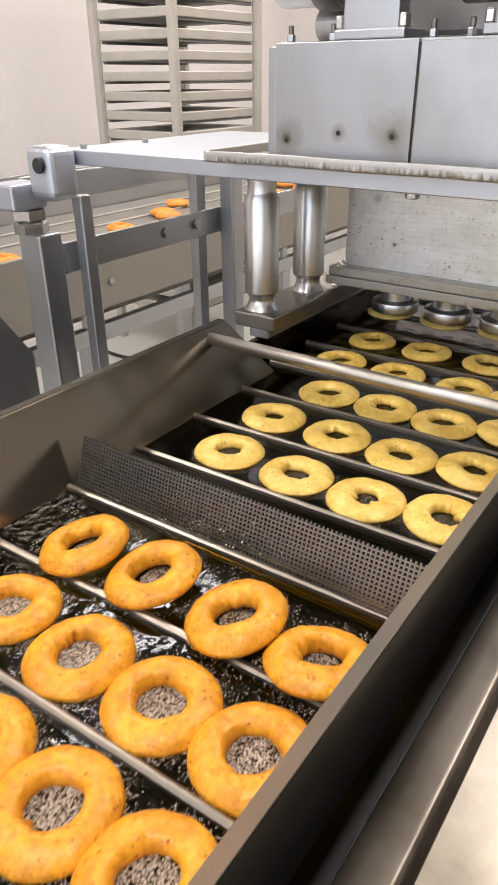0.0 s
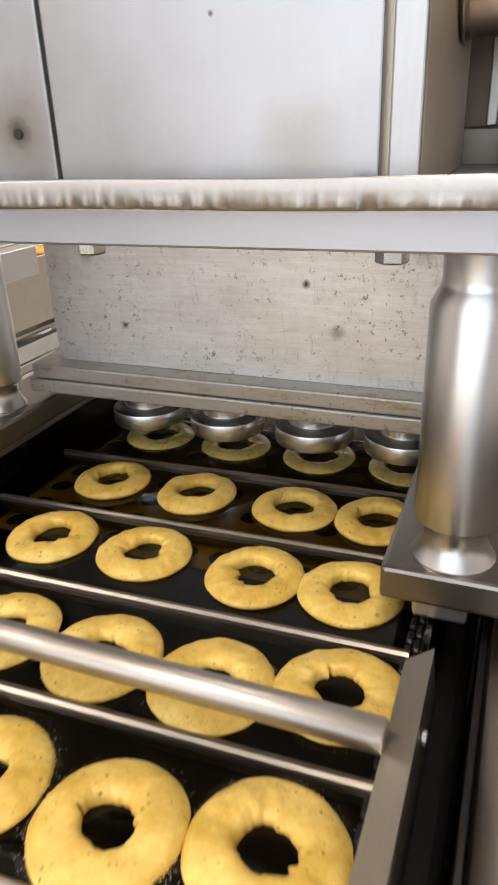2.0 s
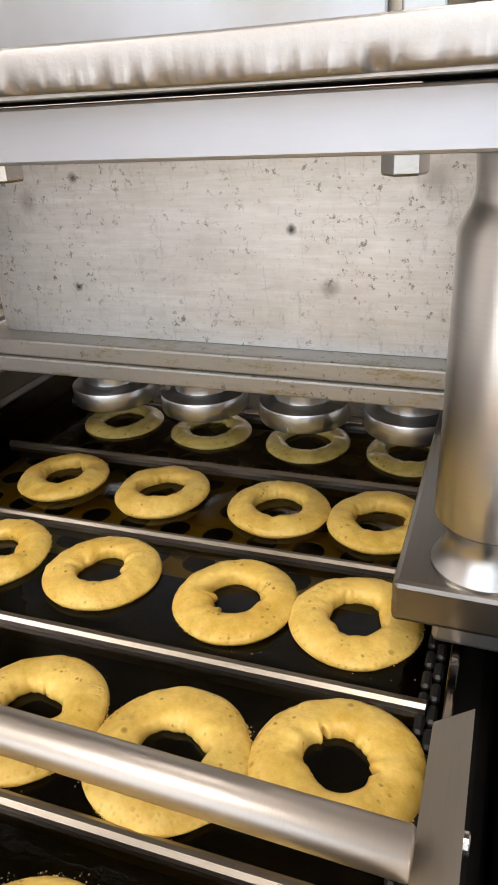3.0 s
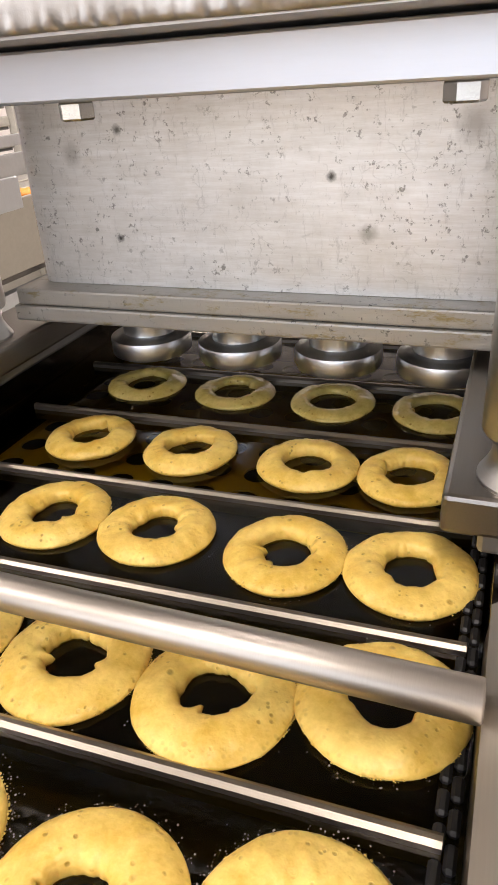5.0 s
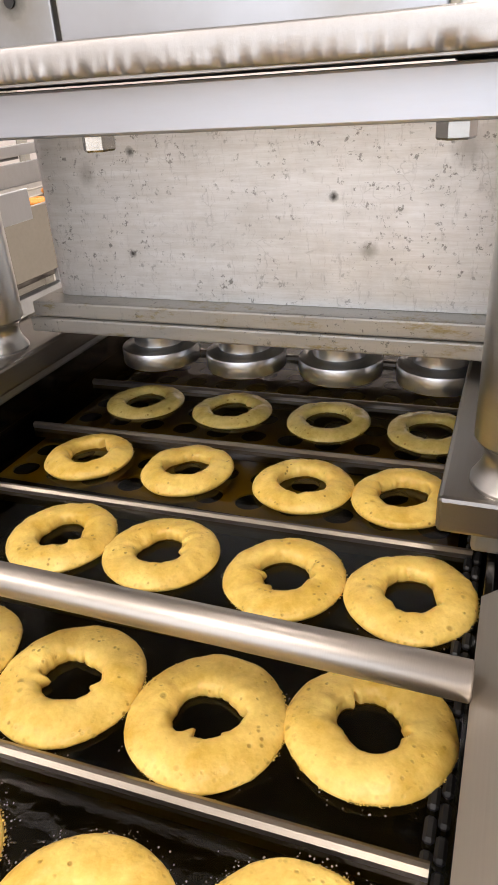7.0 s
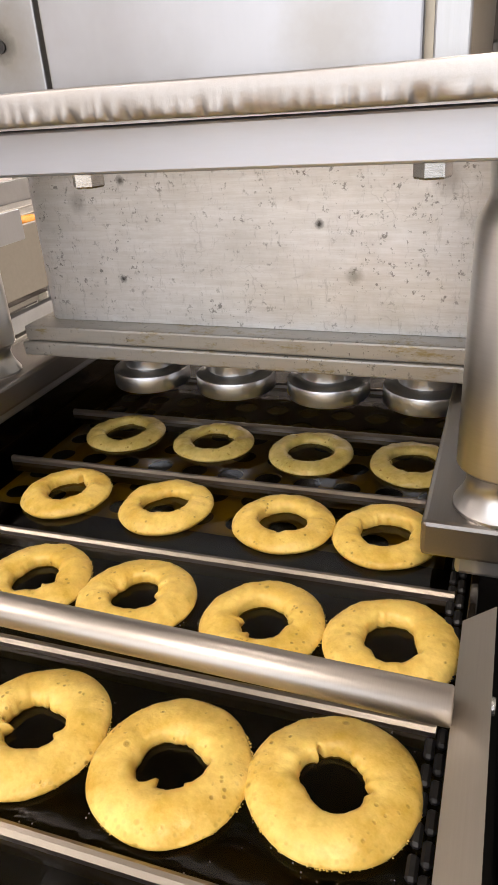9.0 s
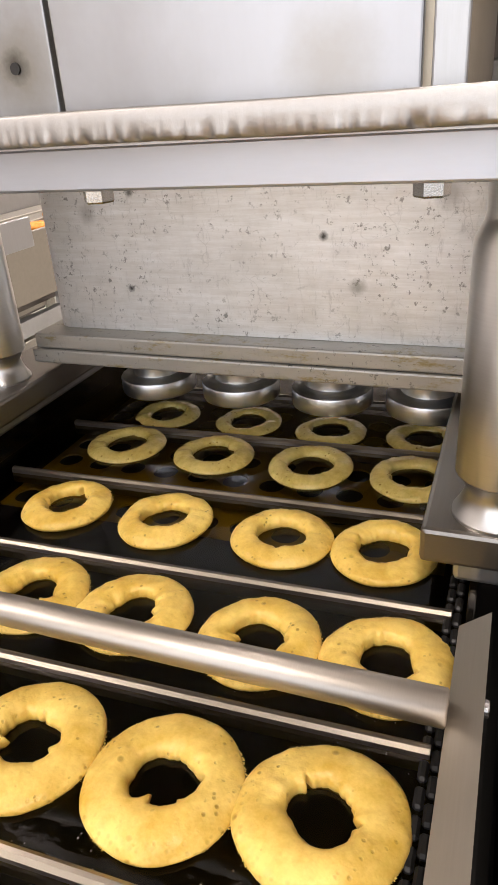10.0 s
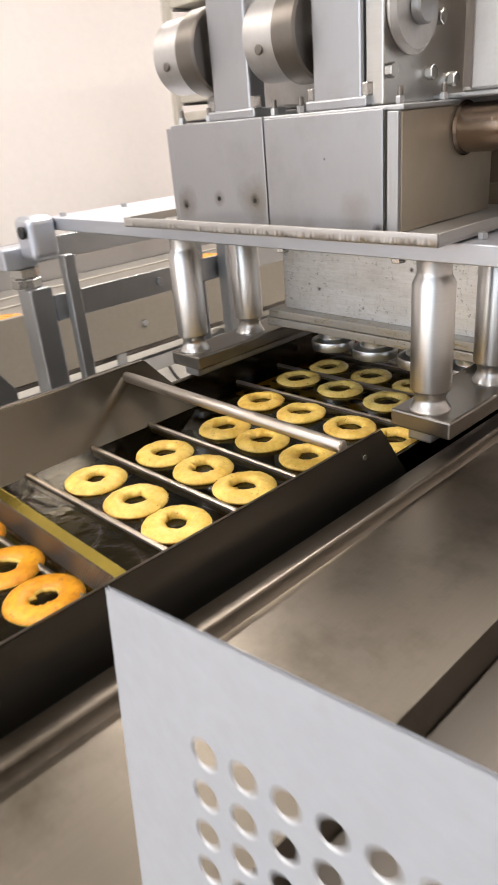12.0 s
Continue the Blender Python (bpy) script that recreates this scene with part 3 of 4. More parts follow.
def fringe(seed, outer, count, size, spread):
    """Crisp little bubbles of batter along the outer rim."""
    rnd = random.Random(seed)
    verts, faces = [], []
    for k in range(count):
        a = 6.2832 * (k + rnd.uniform(-0.4, 0.4)) / count
        r = outer + rnd.gauss(0.0, spread)
        e = size * rnd.uniform(0.5, 1.4)
        x, y, z, n = r * math.cos(a), r * math.sin(a), rnd.uniform(-0.0006, 0.0012), len(verts)
        verts += [(x + e, y, z), (x, y + e, z), (x - e, y, z), (x, y - e, z), (x, y, z + e * 0.8), (x, y, z - e)]
        faces += [(n + p, n + (p + 1) % 4, n + 4) for p in range(4)] + [(n + (p + 1) % 4, n + p, n + 5) for p in range(4)]
    me = bpy.data.meshes.new("rim_crust")
    me.from_pydata(verts, [], faces)
    me.polygons.foreach_set("use_smooth", [True] * len(me.polygons))
    return me


def add_fringe(d, seed, outer, material, count, size, spread):
    me = fringe(seed, outer, count, size, spread)
    me.materials.append(material)
    ob = new("rim_crust", me)
    ob.parent = d
    tagged(ob, "crisp bubbly batter fringe")


ROWS_RAW = [
    # y at rest, four x, outer radius, hole radius, raggedness, wet, step of the last in y
    (1.148, (-0.106, -0.011, 0.080, 0.172), 0.0365, 0.0185, 0.25, True, 0.0),
    (1.070, (-0.113, -0.017, 0.080, 0.174), 0.0395, 0.0205, 0.25, True, 0.0),
    (0.951, (-0.106, -0.011, 0.090, 0.168), 0.0395, 0.0178, 0.5, False, 0.002),
    (0.842, (-0.060, 0.020, 0.110, 0.190), 0.0405, 0.0165, 0.6, False, 0.004),
    (0.724, (-0.060, 0.025, 0.107, 0.187), 0.0420, 0.0162, 0.65, False, 0.020),
    (0.616, (-0.082, 0.011, 0.097, 0.179), 0.0420, 0.0143, 0.65, False, 0.012),
    (0.509, (-0.075, 0.019, 0.105, 0.187), 0.0420, 0.0140, 0.7, False, 0.010),
]
ROWS_FRIED = [
    (0.287, (-0.068, 0.014, 0.105, 0.184)),
    (0.186, (-0.064, 0.025, 0.107, 0.185)),
    (0.087, (-0.060, 0.025, 0.106, 0.183)),
    (-0.020, (-0.060, 0.026, 0.108, 0.183)),
    (-0.128, (-0.060, 0.026, 0.108, 0.183)),
]
raw_rows, fried_rows = [], []
rnd = random.Random(5)
for i, (y, xs, ro, rh, rag, wet, last) in enumerate(ROWS_RAW):
    row = []
    for j, x in enumerate(xs):
        d = finish(ring(10 * i + j, ro, rh, 0.92 if not wet else 0.7, rag, browned=i > 4), "donut", WET if wet else RAW, None, smooth=True)
        d.data.materials.append(FRIED)
        if i > 1:
            add_fringe(d, 500 + 10 * i + j, ro * 0.988, RAW, 120 + 40 * (i - 2), 0.00060, 0.0002 + 0.00004 * (i - 2))
        tagged(d, "pale yellow wet ring of fresh dough sinking into oil" if wet else "pale yellow half-fried dough ring floating in oil", "donut", "donuts in the fryer")
        row.append((d, x, y + (last if j == 3 else 0) + rnd.uniform(-0.0015, 0.0015), rnd.uniform(0, 360), rnd.uniform(-2, 2)))
    raw_rows.append(row)
for i, (y, xs) in enumerate(ROWS_FRIED):
    row = []
    for j, x in enumerate(xs):
        d = finish(ring(100 + 10 * i + j, 0.0430, 0.0175, 1.2, 0.4, puff=0.6), "donut", FRIED, None, smooth=True)
        add_fringe(d, 700 + 10 * i + j, 0.0428, FRIED, 200, 0.0006, 0.0004)
        tagged(d, "golden orange fried donut floating in bubbling oil", "donut", "fried donuts in the fryer")
        row.append((d, x, y + rnd.uniform(-0.003, 0.003), rnd.uniform(0, 360), rnd.uniform(-4, 4)))
    fried_rows.append(row)


# ---- the depositor ----
def column():
    c = thing("support_column", "turned bright steel support column on a heavy foot", "column", "columns of the depositor")
    h = 1.1725 - 0.980
    part("shaft", lathe([(0.0250, 0.028), (0.0260, 0.0295), (0.0260, h - 0.030), (0.0215, h - 0.021), (0.0205, h - 0.016), (0.0215, h)], 44), COLUMN, c, smooth=False)
    part("base_collar", lathe([(0.0262, 0.0), (0.0262, 0.002), (0.0225, 0.008), (0.0200, 0.014), (0.0195, 0.019), (0.0215, 0.0245), (0.0250, 0.0278)], 44), COLUMN, c)
    for o in c.children:
        o.data.polygons.foreach_set("use_smooth", [True] * len(o.data.polygons))
        o.data.set_sharp_from_angle(angle=radians(28))
    return c


c0 = column()
c0.location = (-0.230, 0.858, 0.980)
for x, y in ((-0.226, 0.990), (0.2420, 0.858), (0.2560, 0.990)):
    copy_thing(c0, pose(x, y, 0.980))
for sx0, sx1 in ((-0.262, -0.189), (0.2005, 0.288)):
    f = thing("foot_plate", "thick machined steel foot bar bridging the fryer wall", "foot plate", "feet of the depositor")
    part("bar", box(sx0, sx1, 0.830, 1.30, 0.956, 0.980, 0.003), FOOT, f)
    part("bracket", box(sx0 + 0.02, sx0 + 0.055, 0.84, 1.28, 0.9385, 0.9557, 0.003), GREYMETAL, f)

deck = thing("deck_plate", "thick bright aluminium deck plate carrying the depositor", "deck")
part("plate", box(-0.623, 0.42, 0.828, 1.30, 1.1725, 1.1955, 0.0015), DECK, deck)
for x, y in ((-0.585, 0.85), (-0.57, 0.985), (-0.23, 0.86), (0.30, 0.86)):
    part("bolt", hexnut(0.006, 0.007, pose(x, y, 1.1955)), GREYMETAL, deck)
for x in (0.0015, 0.1945):
    part("nut", hexnut(0.0094, 0.0090, pose(x, 0.853, 1.1634, 0, 0, 12)), CHROME, deck, "bright hexagon nut under the plate")

tray = thing("drip_tray", "shallow worn steel drip tray with a ragged lip", "tray")
bm = bmesh.new()
box(-0.270, 0.290, 0.7835, 1.085, 1.1975, 1.2005, bm=bm)
part("pan", bm, TRAY, tray)
bm = bmesh.new()
nseg = 480
rows_ = []
for k in range(nseg + 1):
    x = -0.272 + 0.564 * k / nseg
    w = noise.noise(Vector((x * 60, 1.3, 0))) * 0.0010 + noise.noise(Vector((x * 300, 4.3, 0))) * 0.0024
    w2 = abs(noise.noise(Vector((x * 120, 9.1, 0)))) * 0.0046 * (0.4 + abs(noise.noise(Vector((x * 23, 2.2, 0)))) * 1.6)
    prof = [(0.7835, 1.2125), (0.7802, 1.2130), (0.7794, 1.2118), (0.7794 + w * 0.08, 1.2065), (0.7795 + w * 0.30, 1.2035), (0.7795 + w2 * 0.6 + w * 0.8, 1.2008), (0.7800 + w2 + w, 1.1993), (0.7815 + w2 * 0.6, 1.1985), (0.7835, 1.1985)]
    rows_.append([bm.verts.new((x, py, pz + 0.0003 * math.sin(x * 31))) for py, pz in prof])
for a, b in zip(rows_, rows_[1:]):
    for j in range(len(a)):
        bm.faces.new((a[j], a[(j + 1) % len(a)], b[(j + 1) % len(a)], b[j]))
bm.faces.new(rows_[0]), bm.faces.new(rows_[-1][::-1])
bmesh.ops.recalc_face_normals(bm, faces=bm.faces)
part("front_lip", bm, TRAY, tray, "dented ragged front lip", True)
for sx in (-0.272, 0.288):
    part("side_lip", box(sx, sx + 0.004, 0.7845, 1.085, 1.2008, 1.2125, 0.001), TRAY, tray)

hopper = thing("depositor_body", "stainless steel depositor housing with two cover panels", "depositor")
part("housing", box(-0.180, 0.2095, 0.8355, 1.040, 1.2008, 1.331, 0.002), HOUSING, hopper)
part("top_plate", box(-0.186, 0.2125, 0.834, 1.045, 1.3313, 1.3375, 0.0015), GREYMETAL, hopper)
part("side_plate", box(0.1945, 0.2095, 0.8285, 0.8350, 1.2008, 1.331, 0.001), GREYMETAL, hopper)
left_panel = part("cover_panel", box(-0.188, 0.0022, 0.8275, 0.8335, 1.2008, 1.337, 0.0012), PANEL_LEFT, hopper, "bright steel cover panel with stained bolt holes")
part("cover_panel", box(0.0056, 0.1905, 0.8265, 0.8325, 1.2008, 1.3345, 0.0012), PANEL_RIGHT, hopper, "bright steel cover panel, dark reflection at the dented corner painted on")
part("cover_edge", box(-0.2005, -0.1885, 0.8295, 0.850, 1.2008, 1.333, 0.001), PANEL, hopper)
for x, z, r in ((-0.170, 1.226, 0.017), (-0.094, 1.237, 0.009), (-0.021, 1.235, 0.019)):
    m_ = pose(x, 0.8277, z, 90)
    part("bolt_hole", lathe([(0.0030, 0), (0.0030, 0.0012)], 14, m_), BLACK, left_panel)

chamber = thing("dough_chamber", "scuffed grey aluminium dough chamber with a flanged base", "dough chamber")
bm = box(-0.193, 0.240, 1.044, 1.30, 1.0186, 1.1722)
upright = [e for e in bm.edges if abs(e.verts[0].co.z - e.verts[1].co.z) > 0.1]
bmesh.ops.bevel(bm, geom=upright, offset=0.018, segments=6, affect="EDGES", profile=0.5)
part("body", bm, PLATE, chamber, "grey speckled scratched aluminium body", True).data.set_sharp_from_angle(angle=radians(30))
part("flange", box(-0.204, 0.250, 1.020, 1.32, 1.0035, 1.0183, 0.002), BASE, chamber)
part("base_plate", box(-0.2085, 0.252, 1.018, 1.32, 0.9885, 1.0030, 0.002), BASE, chamber, "aluminium base plate with greasy yellow residue")

nozzle = thing("nozzle", "round polished steel dough nozzle", "nozzle", "nozzles of the depositor")
part("stem", lathe([(0.0262, 0.0208), (0.0262, 0.046)], 36), NOZZLE, nozzle, smooth=False)
part("disc", lathe([(0.0372, 0.0), (0.0388, 0.0008), (0.0394, 0.0022), (0.0394, 0.0160), (0.0388, 0.0172), (0.0345, 0.0180), (0.0320, 0.0192), (0.0290, 0.0206)], 44), NOZZLE, nozzle)
for o in nozzle.children:
    o.data.polygons.foreach_set("use_smooth", [True] * len(o.data.polygons))
    o.data.set_sharp_from_angle(angle=radians(35))
NOZ = (-0.106, -0.012, 0.083, 0.175)
nozzle.location = (NOZ[0], 1.085, 0.9425)
for x in NOZ[1:]:
    copy_thing(nozzle, pose(x, 1.085, 0.9425))

drive = thing("drive_shaft", "row of cast drums and brackets on the depositor", "drive")
for x in (-0.067, 0.114):
    br = part("bracket", box(x - 0.036, x + 0.036, 0.842, 0.872, 1.3378, 1.56, 0.003), PANEL, drive, "pale grey upright bracket plate")
    part("bracket_foot", box(x - 0.046, x + 0.046, 0.838, 0.90, 1.3378, 1.349, 0.002), PANEL, br)
    for bx in (x - 0.041, x + 0.041):
        part("bolt", hexnut(0.007, 0.014, pose(bx, 0.848, 1.349)), CHROME, br)
for xa, xb in ((-0.208, -0.116), (-0.024, 0.066)):
    drum = part("drum", rod_between((xa, 0.875, 1.425), (xb, 0.875, 1.425), 0.049, 40, chamfer=0.003), CASTIRON, drive, "dull cast drum")
    part("set_screw", rod_between((xa + 0.03, 0.8285, 1.412), (xa + 0.03, 0.8245, 1.412), 0.006, 12), DARKCAST, drum)
    part("drum_collar", rod_between((xb - 0.035, 0.875, 1.425), (xb + 0.004, 0.875, 1.425), 0.055, 40, chamfer=0.003), DARKCAST, drum, "oily dark collar")
part("shaft", rod_between((-0.21, 0.875, 1.425), (0.13, 0.875, 1.425), 0.02, 24), COLUMN, drive)
part("gear_plate", box(0.1515, 0.176, 0.848, 1.02, 1.338, 1.56, 0.002), STEEL, drive)
wheel = part("wheel", rod_between((0.1765, 0.893, 1.432), (0.19, 0.893, 1.432), 0.046, 40), CASTIRON, drive)
part("hub", rod_between((0.1905, 0.893, 1.432), (0.203, 0.893, 1.432), 0.018, 24), GREYMETAL, wheel)
for by, bz in ((0.855, 1.372), (0.935, 1.368), (0.952, 1.425), (0.985, 1.36)):
    part("bolt", hexnut(0.008, 0.010, pose(0.1765, by, bz, 0, 90)), CHROME, drive)
part("roller", rod_between((-0.168, 0.905, 1.3575), (-0.128, 0.905, 1.3575), 0.0195, 28), CASTIRON, drive, "pale round roller end")
part("cross_beam", box(0.18, 0.60, 0.975, 1.005, 1.455, 1.480, 0.003), DARKCAST, drive)
part("valve_block", box(0.215, 0.330, 0.965, 1.035, 1.3445, 1.440, 0.004), CASTIRON, drive)
part("mount_plate", box(-0.186, 0.33, 0.95, 1.20, 1.3380, 1.344, 0.002), GREYMETAL, drive)
part("motor_box", box(0.215, 0.42, 1.06, 1.25, 1.3445, 1.50, 0.006), BRONZE, drive)
for bx, by in ((-0.175, 0.842), (-0.115, 0.842), (0.012, 0.842), (0.055, 0.845), (0.200, 0.846), (0.203, 0.93), (0.203, 1.01)):
    part("bolt", hexnut(0.0055, 0.008, pose(bx, by, 1.3377, 0, 0, bx * 900)), GREYMETAL, drive)
    part("stud", rod_between((bx, by, 1.3458), (bx, by, 1.3555), 0.0033, 12), DARKCAST, drive)
part("dark_block", box(-0.16, 0.16, 0.99, 1.12, 1.345, 1.55, 0.006), CASTIRON, drive)
rear = thing("rear_casing", "brown-tinted steel casing behind the depositor housing", "casing")
part("body", box(0.172, 0.415, 1.095, 1.29, 1.1958, 1.3375, 0.004), BRONZE, rear)
rear_flange = part("flange", box(0.168, 0.418, 1.088, 1.0945, 1.1958, 1.228, 0.002), DARKCAST, rear)
part("edge_strip", box(0.2215, 0.2290, 1.0865, 1.0945, 1.2285, 1.337, 0.001), GREYMETAL, rear)
for bx in (0.262, 0.318, 0.375):
    part("bolt", rod_between((bx, 1.0875, 1.212), (bx, 1.081, 1.212), 0.006, 12), CHROME, rear_flange)
part("elbow", rod_between((0.300, 1.060, 1.2010), (0.300, 1.060, 1.250), 0.012, 16), DARKCAST, rear)
part("block", box(0.235, 0.285, 1.045, 1.080, 1.2008, 1.222, 0.003), DARKCAST, rear)
pp = thing("outlet_pipe", "dark brown steel pipe from the depositor side", "pipe")
part("tube", rod_between((0.2098, 0.965, 1.305), (0.75, 0.965, 1.305), 0.0275, 32), PIPE, pp, smooth=False)
part("collar", rod_between((0.2098, 0.965, 1.305), (0.216, 0.965, 1.305), 0.031, 32), PIPE, pp)

# ---- support frame left of the fryer ----
frame_ = thing("support_frame", "grey steel frame posts and rail carrying the deck", "frame")
part("post", box(-0.690, -0.632, 0.770, 0.820, 0.0, 1.060, 0.004), GREYMETAL, frame_)
part("adjuster_nut", hexnut(0.030, 0.020, pose(-0.668, 0.785, 1.0605)), CHROME, frame_)
part("adjuster_nut", hexnut(0.030, 0.020, pose(-0.668, 0.785, 1.0825, 0, 0, 20)), CHROME, frame_)
part("cap_block", box(-0.705, -0.6405, 0.735, 0.806, 1.1035, 1.145, 0.004), DECK, frame_, "pale machined clamp block")
part("hinge_block", box(-0.640, -0.575, 0.768, 0.827, 1.120, 1.204, 0.014, 4), DECK, frame_, "pale rounded hinge block")
part("pivot_bolt", rod_between((-0.600, 0.760, 1.176), (-0.600, 0.7675, 1.176), 0.012, 24), RUBBER, frame_)
part("rail", box(-0.640, -0.632, 0.8205, 1.60, 0.985, 1.040, 0.002), GREYMETAL, frame_)
part("rail", box(-0.760, -0.750, 0.84, 1.6, 1.090, 1.140, 0.002), GREYMETAL, frame_)
part("post", box(-0.665, -0.641, 1.21, 1.24, 0.0, 1.175, 0.003), GREYMETAL, frame_)
part("post", box(-0.625, -0.590, 1.27, 1.31, 0.0, 1.175, 0.003), GREYMETAL, frame_)
part("post", box(-0.620, -0.596, 0.84, 0.866, 0.0, 1.12, 0.003), GREYMETAL, frame_)
for y in (1.09, 1.19):
    part("bolt", rod_between((-0.632, y, 1.015), (-0.622, y, 1.015), 0.010, 20), GREYMETAL, frame_)

chute = thing("outfeed_chute", "dull grey sheet steel chute side beside the fryer", "chute")
part("side_sheet", prism([(0.20, 0.0), (0.66, 0.0), (0.66, 0.90), (0.585, 1.015), (0.20, 1.03)], "x", -0.56, -0.55), GREYMETAL, chute)

# ---- cooling conveyor behind ----
cool = thing("cooling_conveyor", "low wire belt cooling conveyor with beige side panels", "conveyor")
part("belt", box(-1.60, -1.075, -0.4, 4.6, 0.862, 0.880, 0.002), BELT, cool)
part("side_panel", box(-1.070, -1.055, -0.4, 4.6, 0.727, 0.915, 0.003), BEIGE, cool)
# dark sheet added behind the open gap between side panel and lower rail
part("return_belt", box(-1.55, -1.10, -0.4, 4.6, 0.697, 0.712, 0.002), DARKCAST, cool, "dark sheet behind the gap under the side panel")
part("side_panel", box(-1.620, -1.605, -0.4, 4.6, 0.66, 0.96, 0.003), GREYMETAL, cool)
part("lower_rail", box(-1.075, -1.045, -0.4, 4.6, 0.640, 0.688, 0.003), GREYMETAL, cool)
for y in (0.2, 1.2, 2.2, 3.2, 4.2):
    part("leg", box(-1.085, -1.045, y, y + 0.05, 0.0, 0.6395, 0.003), GREYMETAL, cool)
    part("leg", box(-1.60, -1.56, y, y + 0.05, 0.0, 0.6965, 0.003), GREYMETAL, cool)
    part("strut", box(-1.069, -1.056, y + 0.01, y + 0.04, 0.6885, 0.7265, 0.001), GREYMETAL, cool)
    part("bolt", rod_between((-1.055, y + 0.12, 0.80), (-1.047, y + 0.12, 0.80), 0.010, 14), GREYMETAL, cool)
for i, (x, y) in enumerate(((-1.208, 1.526), (-1.28, 1.80), (-1.22, 1.76), (-1.36, 1.97), (-1.11, 1.02), (-1.16, 1.06), (-1.13, 0.93), (-1.2, 2.35), (-1.3, 2.6), (-1.15, 2.5), (-1.25, 3.0))):
    d = finish(ring(300 + i, 0.043, 0.013, 1.3, 0.4, puff=1.0), "donut", FRIEDPALE, None, smooth=True)
    tagged(d, "orange fried donut cooling on the wire belt", "donut", "donuts on the cooling belt")
    d.location = (x, y, 0.8925)

part("guide_rail", box(-1.604, -1.59, -0.4, 4.6, 0.985, 1.025, 0.003), GREYMETAL, cool)
for x in (-1.18, -1.33, -1.46):
    part("guide_wire", rod_between((x, -0.4, 0.8835), (x, 4.6, 0.8835), 0.003, 8), SHEET, cool)
cable = thing("floor_cable", "black cable lying curled on the floor", "cable")
bm = bmesh.new()
pts = [Vector((-2.62 + 0.75 * k / 18, 2.52 - 0.16 * math.sin(k / 18 * 2.6), 0.009)) for k in range(19)]
for a, b in zip(pts, pts[1:]):
    rod_between(a, b, 0.009, 8, bm)
part("sheath", bm, RUBBER, cable)

# ---- bakery rack ----
rack = thing("bakery_rack", "tall rack filled with stacked aluminium sheet pans", "rack")
RX0, RX1, RY0, RY1 = -2.38, -1.90, 2.62, 3.26
for x, y in ((RX0, RY0), (RX1, RY0), (RX0, RY1), (RX1, RY1)):
    part("post", box(x - 0.018, x + 0.018, y - 0.018, y + 0.018, 0.0, 1.95, 0.003), SHEET, rack)
for k in range(21):
    z = 0.20 + 0.083 * k
    part("sheet_pan", box(RX0 + 0.02, RX1 - 0.005, RY0 + 0.004, RY1 - 0.02, z, z + 0.040, 0.004, 1), SHEET, rack)
    part("runner", box(RX0 + 0.02, RX0 + 0.045, RY0 + 0.02, RY1 - 0.02, z - 0.012, z - 0.001, 0.001, 1), SHEETDARK, rack)
    part("runner", box(RX1 - 0.045, RX1 - 0.0185, RY0 + 0.02, RY1 - 0.02, z - 0.012, z - 0.001, 0.001, 1), SHEETDARK, rack)

# ---- crumbs in the drip well ----
bm = bmesh.new()
rc = random.Random(21)
for _ in range(130):
    r = rc.uniform(0.0010, 0.0042)
    m = Matrix.Translation((rc.uniform(0.482, 0.78), rc.uniform(0.1, 0.95), 0.878 + r * 0.5)) @ Matrix.Diagonal((r, r * rc.uniform(0.6, 1.2), r * 0.7, 1))
    bmesh.ops.create_icosphere(bm, subdivisions=1, radius=1.0, matrix=m)
tagged(finish(bm, "crumbs", BURNT, None), "burnt brown crumbs lying in the drip well", "crumbs", kind="stuff")

# ---- perforated guard by the camera's last stand ----
guard = thing("perforated_guard", "pale aluminium guard plate with round holes on the table", "guard plate")
gp = part("plate", holed_plate(-0.0155, -0.011, 23, 13, 0.0155, 0.0052, 0.0, 0.0012, skip=lambda i, j: i < 2 or j < 2 or j > 11, seg=20), PERF, guard)
gp.data.transform(Matrix.Translation((0.5370, 0.2218, 1.1919)) @ Matrix(((0.99, -0.105, -0.138), (0.14, -0.039, 0.977), (0.0, -1.283, -0.007))).to_4x4())
part("foot", box(0.48, 0.90, 0.185, 0.26, 0.9245, 0.930, 0.002), PERF, guard)

# ---- bubbles on the oil ----
def bubbles(spots):
    verts, faces = [], []
    for x, y, r in spots:
        base = len(verts)
        for lev, (cr, cz) in enumerate(((1.0, -0.1), (0.8, 0.45), (0.35, 0.75))):
            for k in range(6):
                a = k * math.pi / 3 + lev * 0.5
                verts.append((x + r * cr * math.cos(a), y + r * cr * math.sin(a), OIL + r * cz * 0.8))
        for lev in range(2):
            for k in range(6):
                p, q = base + lev * 6 + k, base + lev * 6 + (k + 1) % 6
                faces.append((p, q, q + 6, p + 6))
        faces.append(tuple(base + 12 + k for k in range(6)))
    me = bpy.data.meshes.new("bubbles")
    me.from_pydata(verts, [], faces)
    me.polygons.foreach_set("use_smooth", [True] * len(me.polygons))
    me.materials.append(FOAM)
    return me


rb = random.Random(11)
spots = []
for row in fried_rows:
    for d, x, y, turn, lean in row:
        for _ in range(900):
            a, r = rb.uniform(0, 6.28), 0.0190 * math.sqrt(rb.random())
            spots.append((x + r * math.cos(a), y + r * math.sin(a), rb.uniform(0.0005, 0.0013)))
        for _ in range(620):
            a, r = rb.uniform(0, 6.28), 0.0410 + abs(rb.gauss(0, 0.0055))
            spots.append((x + r * math.cos(a), y + r * math.sin(a), rb.uniform(0.0003, 0.0009)))
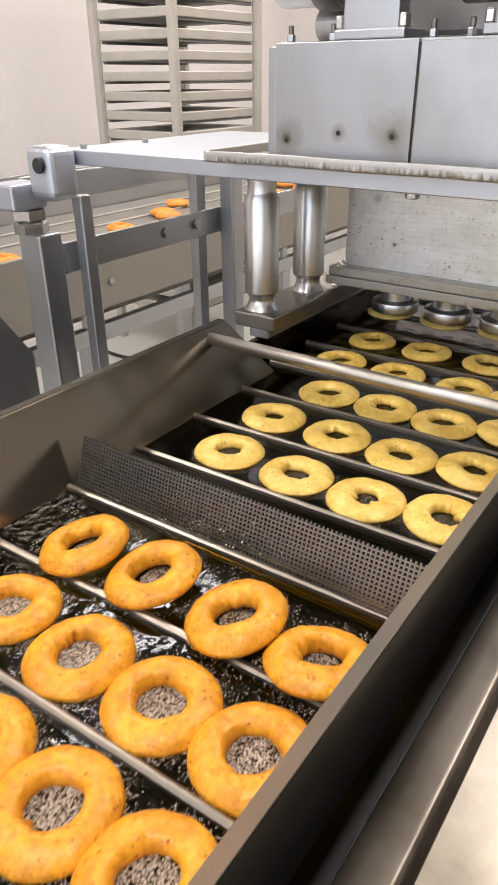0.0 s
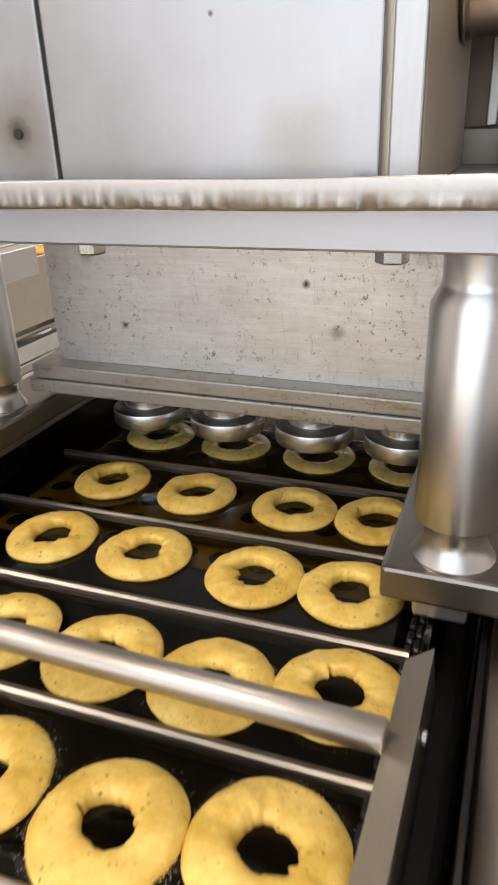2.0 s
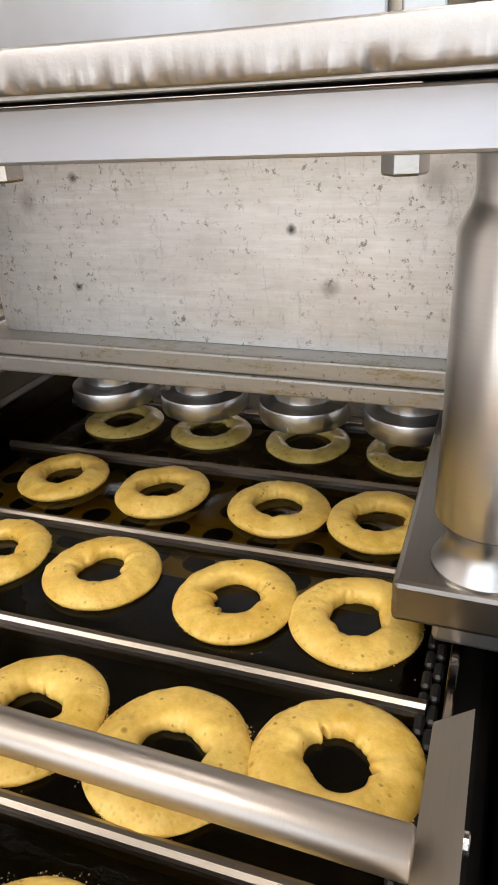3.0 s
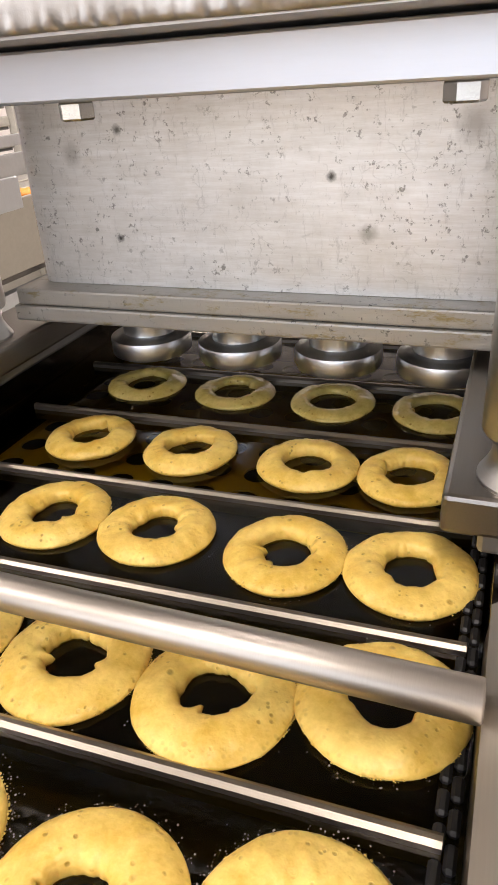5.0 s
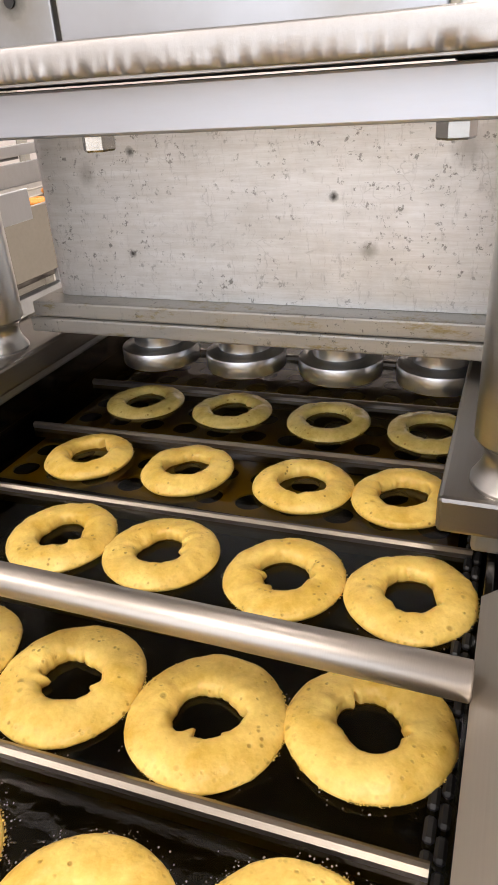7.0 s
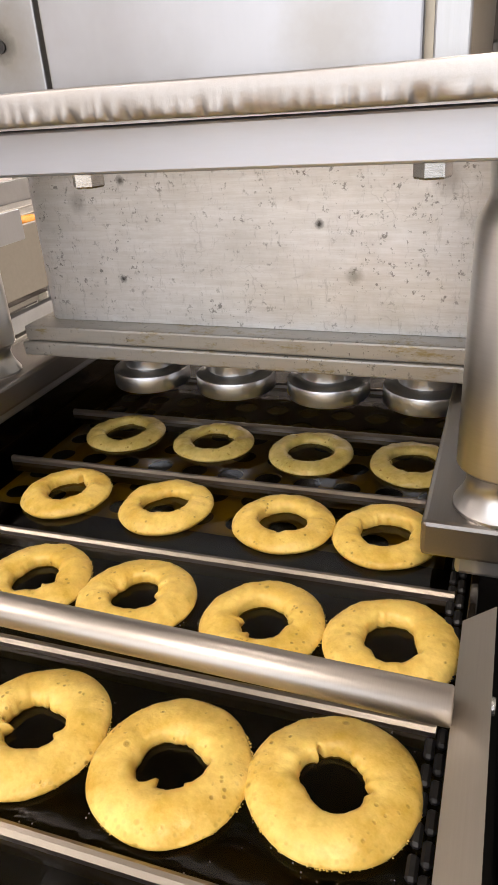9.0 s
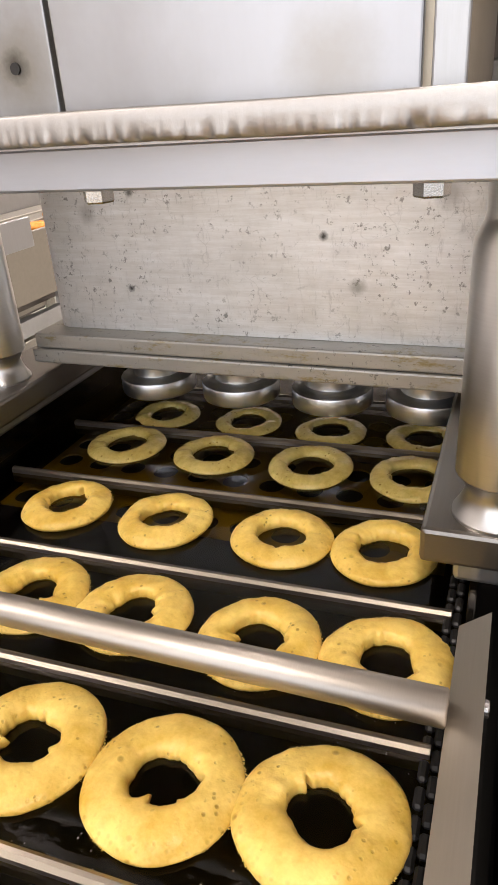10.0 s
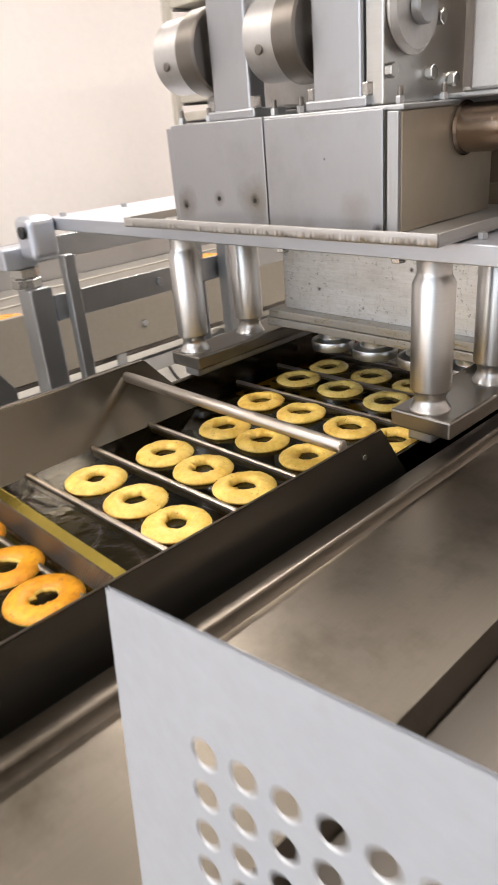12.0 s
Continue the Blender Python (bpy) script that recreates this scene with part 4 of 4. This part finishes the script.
for i in (3, 4, 5, 6):
    for d, x, y, turn, lean in raw_rows[i]:
        for _ in range((15, 60, 330, 700)[i - 3]):
            a, r = rb.uniform(0, 6.28), 0.0408 + abs(rb.gauss(0, 0.0010 + 0.0013 * (i - 3)))
            if i == 6 and rb.random() < 0.3:
                r = 0.012 * math.sqrt(rb.random())
            spots.append((x + r * math.cos(a), y + r * math.sin(a), rb.uniform(0.00025, 0.0006)))
for _ in range(60):
    cx, cy = rb.uniform(-0.17, 0.225), rb.uniform(-0.2, 0.34)
    for _ in range(60):
        spots.append((cx + rb.gauss(0, 0.012), cy + rb.gauss(0, 0.008), rb.uniform(0.0003, 0.0008)))
spots = [q for q in spots if -0.185 < q[0] < 0.226]
foam = tagged(new("bubbles", bubbles(spots)), "small bubbles and foam on the hot oil", "bubbles", kind="stuff")

# ---- motion ----
# belt offset over time
SHIFT = [(0.0, 0.053), (1.0, 0.048), (2.0, 0.046), (3.2, 0.031), (4.5, 0.013), (5.5, 0.0), (6.5, -0.0125), (7.5, -0.026), (8.5, -0.038), (9.5, -0.048), (10.5, -0.063), (11.5, -0.074), (12.0, -0.077)]


def shift(t):
    return float(np.interp(t, [a for a, _ in SHIFT], [b for _, b in SHIFT]))


TIMES = [a for a, _ in SHIFT]


def side(i, x, j, y):
    """Rows drift sideways to the near spacing as they pass the second column."""
    if i in (2, 3):
        far, near = ROWS_RAW[2][1][j], ROWS_RAW[3][1][j]
        return far + (near - far) * min(1.0, max(0.0, (0.893 - y) / 0.055))
    return x


DRIFT = {4: ([6.5, 8.5, 9.5, 10.5, 11.5], [0.0, -0.006, -0.009, -0.008, -0.005]), 5: ([9.5, 10.5], [0.0, 0.005])}
LAG = {4: ([6.5, 8.5, 9.5, 10.5, 11.5], [0.0, 0.005, 0.009, 0.008, 0.004]), (4, 3): ([6.5, 8.5, 9.5, 10.5, 11.5], [0.0, -0.003, -0.009, -0.015, -0.008])}


def drift(i, t):
    return float(np.interp(t, *DRIFT[i])) if i in DRIFT else 0.0


def lag(i, j, t):
    return sum(float(np.interp(t, *LAG[k])) for k in (i, (i, j)) if k in LAG)


def motions():
    walk(belt, [(t, pose(0, s, 0)) for t, s in SHIFT])
    walk(foam, [(t, pose(0, s, 0)) for t, s in SHIFT])
    for i, row in enumerate(raw_rows):
        for j, (d, x, y, turn, lean) in enumerate(row):
            z = OIL + (0.0016 if i > 1 else 0.0006)
            if i == 0:
                hide = pose(x, 1.085, 0.9470, 0, 0, turn)
                rows = [(0.0, hide), (9.2, hide), (9.5, pose(x, 1.085, 0.9425, 0, 0, turn)), (9.7, pose(x, 1.083, 0.936, 0, 0, turn)),
                        (9.9, pose(x, y + shift(9.9), OIL - 0.002, lean, 0, turn)), (10.5, pose(x, y + shift(10.5), OIL, lean, 0, turn)),
                        (11.0, pose(x, y + shift(11), z, lean, 0, turn)), (12.0, pose(x, y + shift(12), z, lean, 0, turn))]
            elif i == 1:
                rows = [(0.0, pose(x, 1.085, 0.936, 0, 0, turn)), (0.25, pose(x, y + shift(0.25), OIL - 0.002, lean, 0, turn))] + [(t, pose(x, y + shift(t), z, lean, 0, turn)) for t in TIMES[1:]]
            elif i == 6:
                rows = [(t, pose(x, y + shift(t), z, lean, 0, turn)) for t in TIMES if t < 9.2]
                a, b = 0.503 + shift(9.3), 0.352
                rows += [(9.3, pose(x, a, z, 0, 0, turn)), (9.45, pose(x, 0.43, 0.97, 60, 0, turn)), (9.55, pose(x, 0.385, 0.985, 125, 0, turn)), (9.7, pose(x, b, z, 180, 0, turn)), (12.0, pose(x, b + 0.008, z, 180, 0, turn))]
            else:
                rows = [(t, pose(side(i, x, j, y + shift(t)) + drift(i, t), y + shift(t) + lag(i, j, t), z, lean, 0, turn)) for t in TIMES]
            walk(d, rows)
    for i, row in enumerate(fried_rows):
        for d, x, y, turn, lean in row:
            rows = [(t, pose(x, y + shift(t), OIL + 0.002, lean, 0, turn)) for t in TIMES]
            if i == 0:
                rows[0] = (0.0, pose(x, y + 0.044, OIL + 0.012, -12, 0, turn))
                rows[1:2] = [(0.2, pose(x, y + 0.049, OIL + 0.006, 2, 0, turn)), (1.0, pose(x, y + 0.061, OIL + 0.005, 2, 0, turn))]
            walk(d, rows)
    px, py, pz = 0.0, 0.406, 0.899
    walk(paddle, [(0.0, pose(px, py, pz, -18)), (0.6, pose(px, py, pz, -14)), (1.0, pose(px, py, pz, 10)), (2.4, pose(px, py, pz, 14)),
                  (9.0, pose(px, py, pz, 14)), (9.35, pose(px, py, pz, -60)), (9.6, pose(px, py, pz, -18)), (10.2, pose(px, py, pz, -14)), (10.7, pose(px, py, pz, 10)), (12.0, pose(px, py, pz, 14))])


motions()
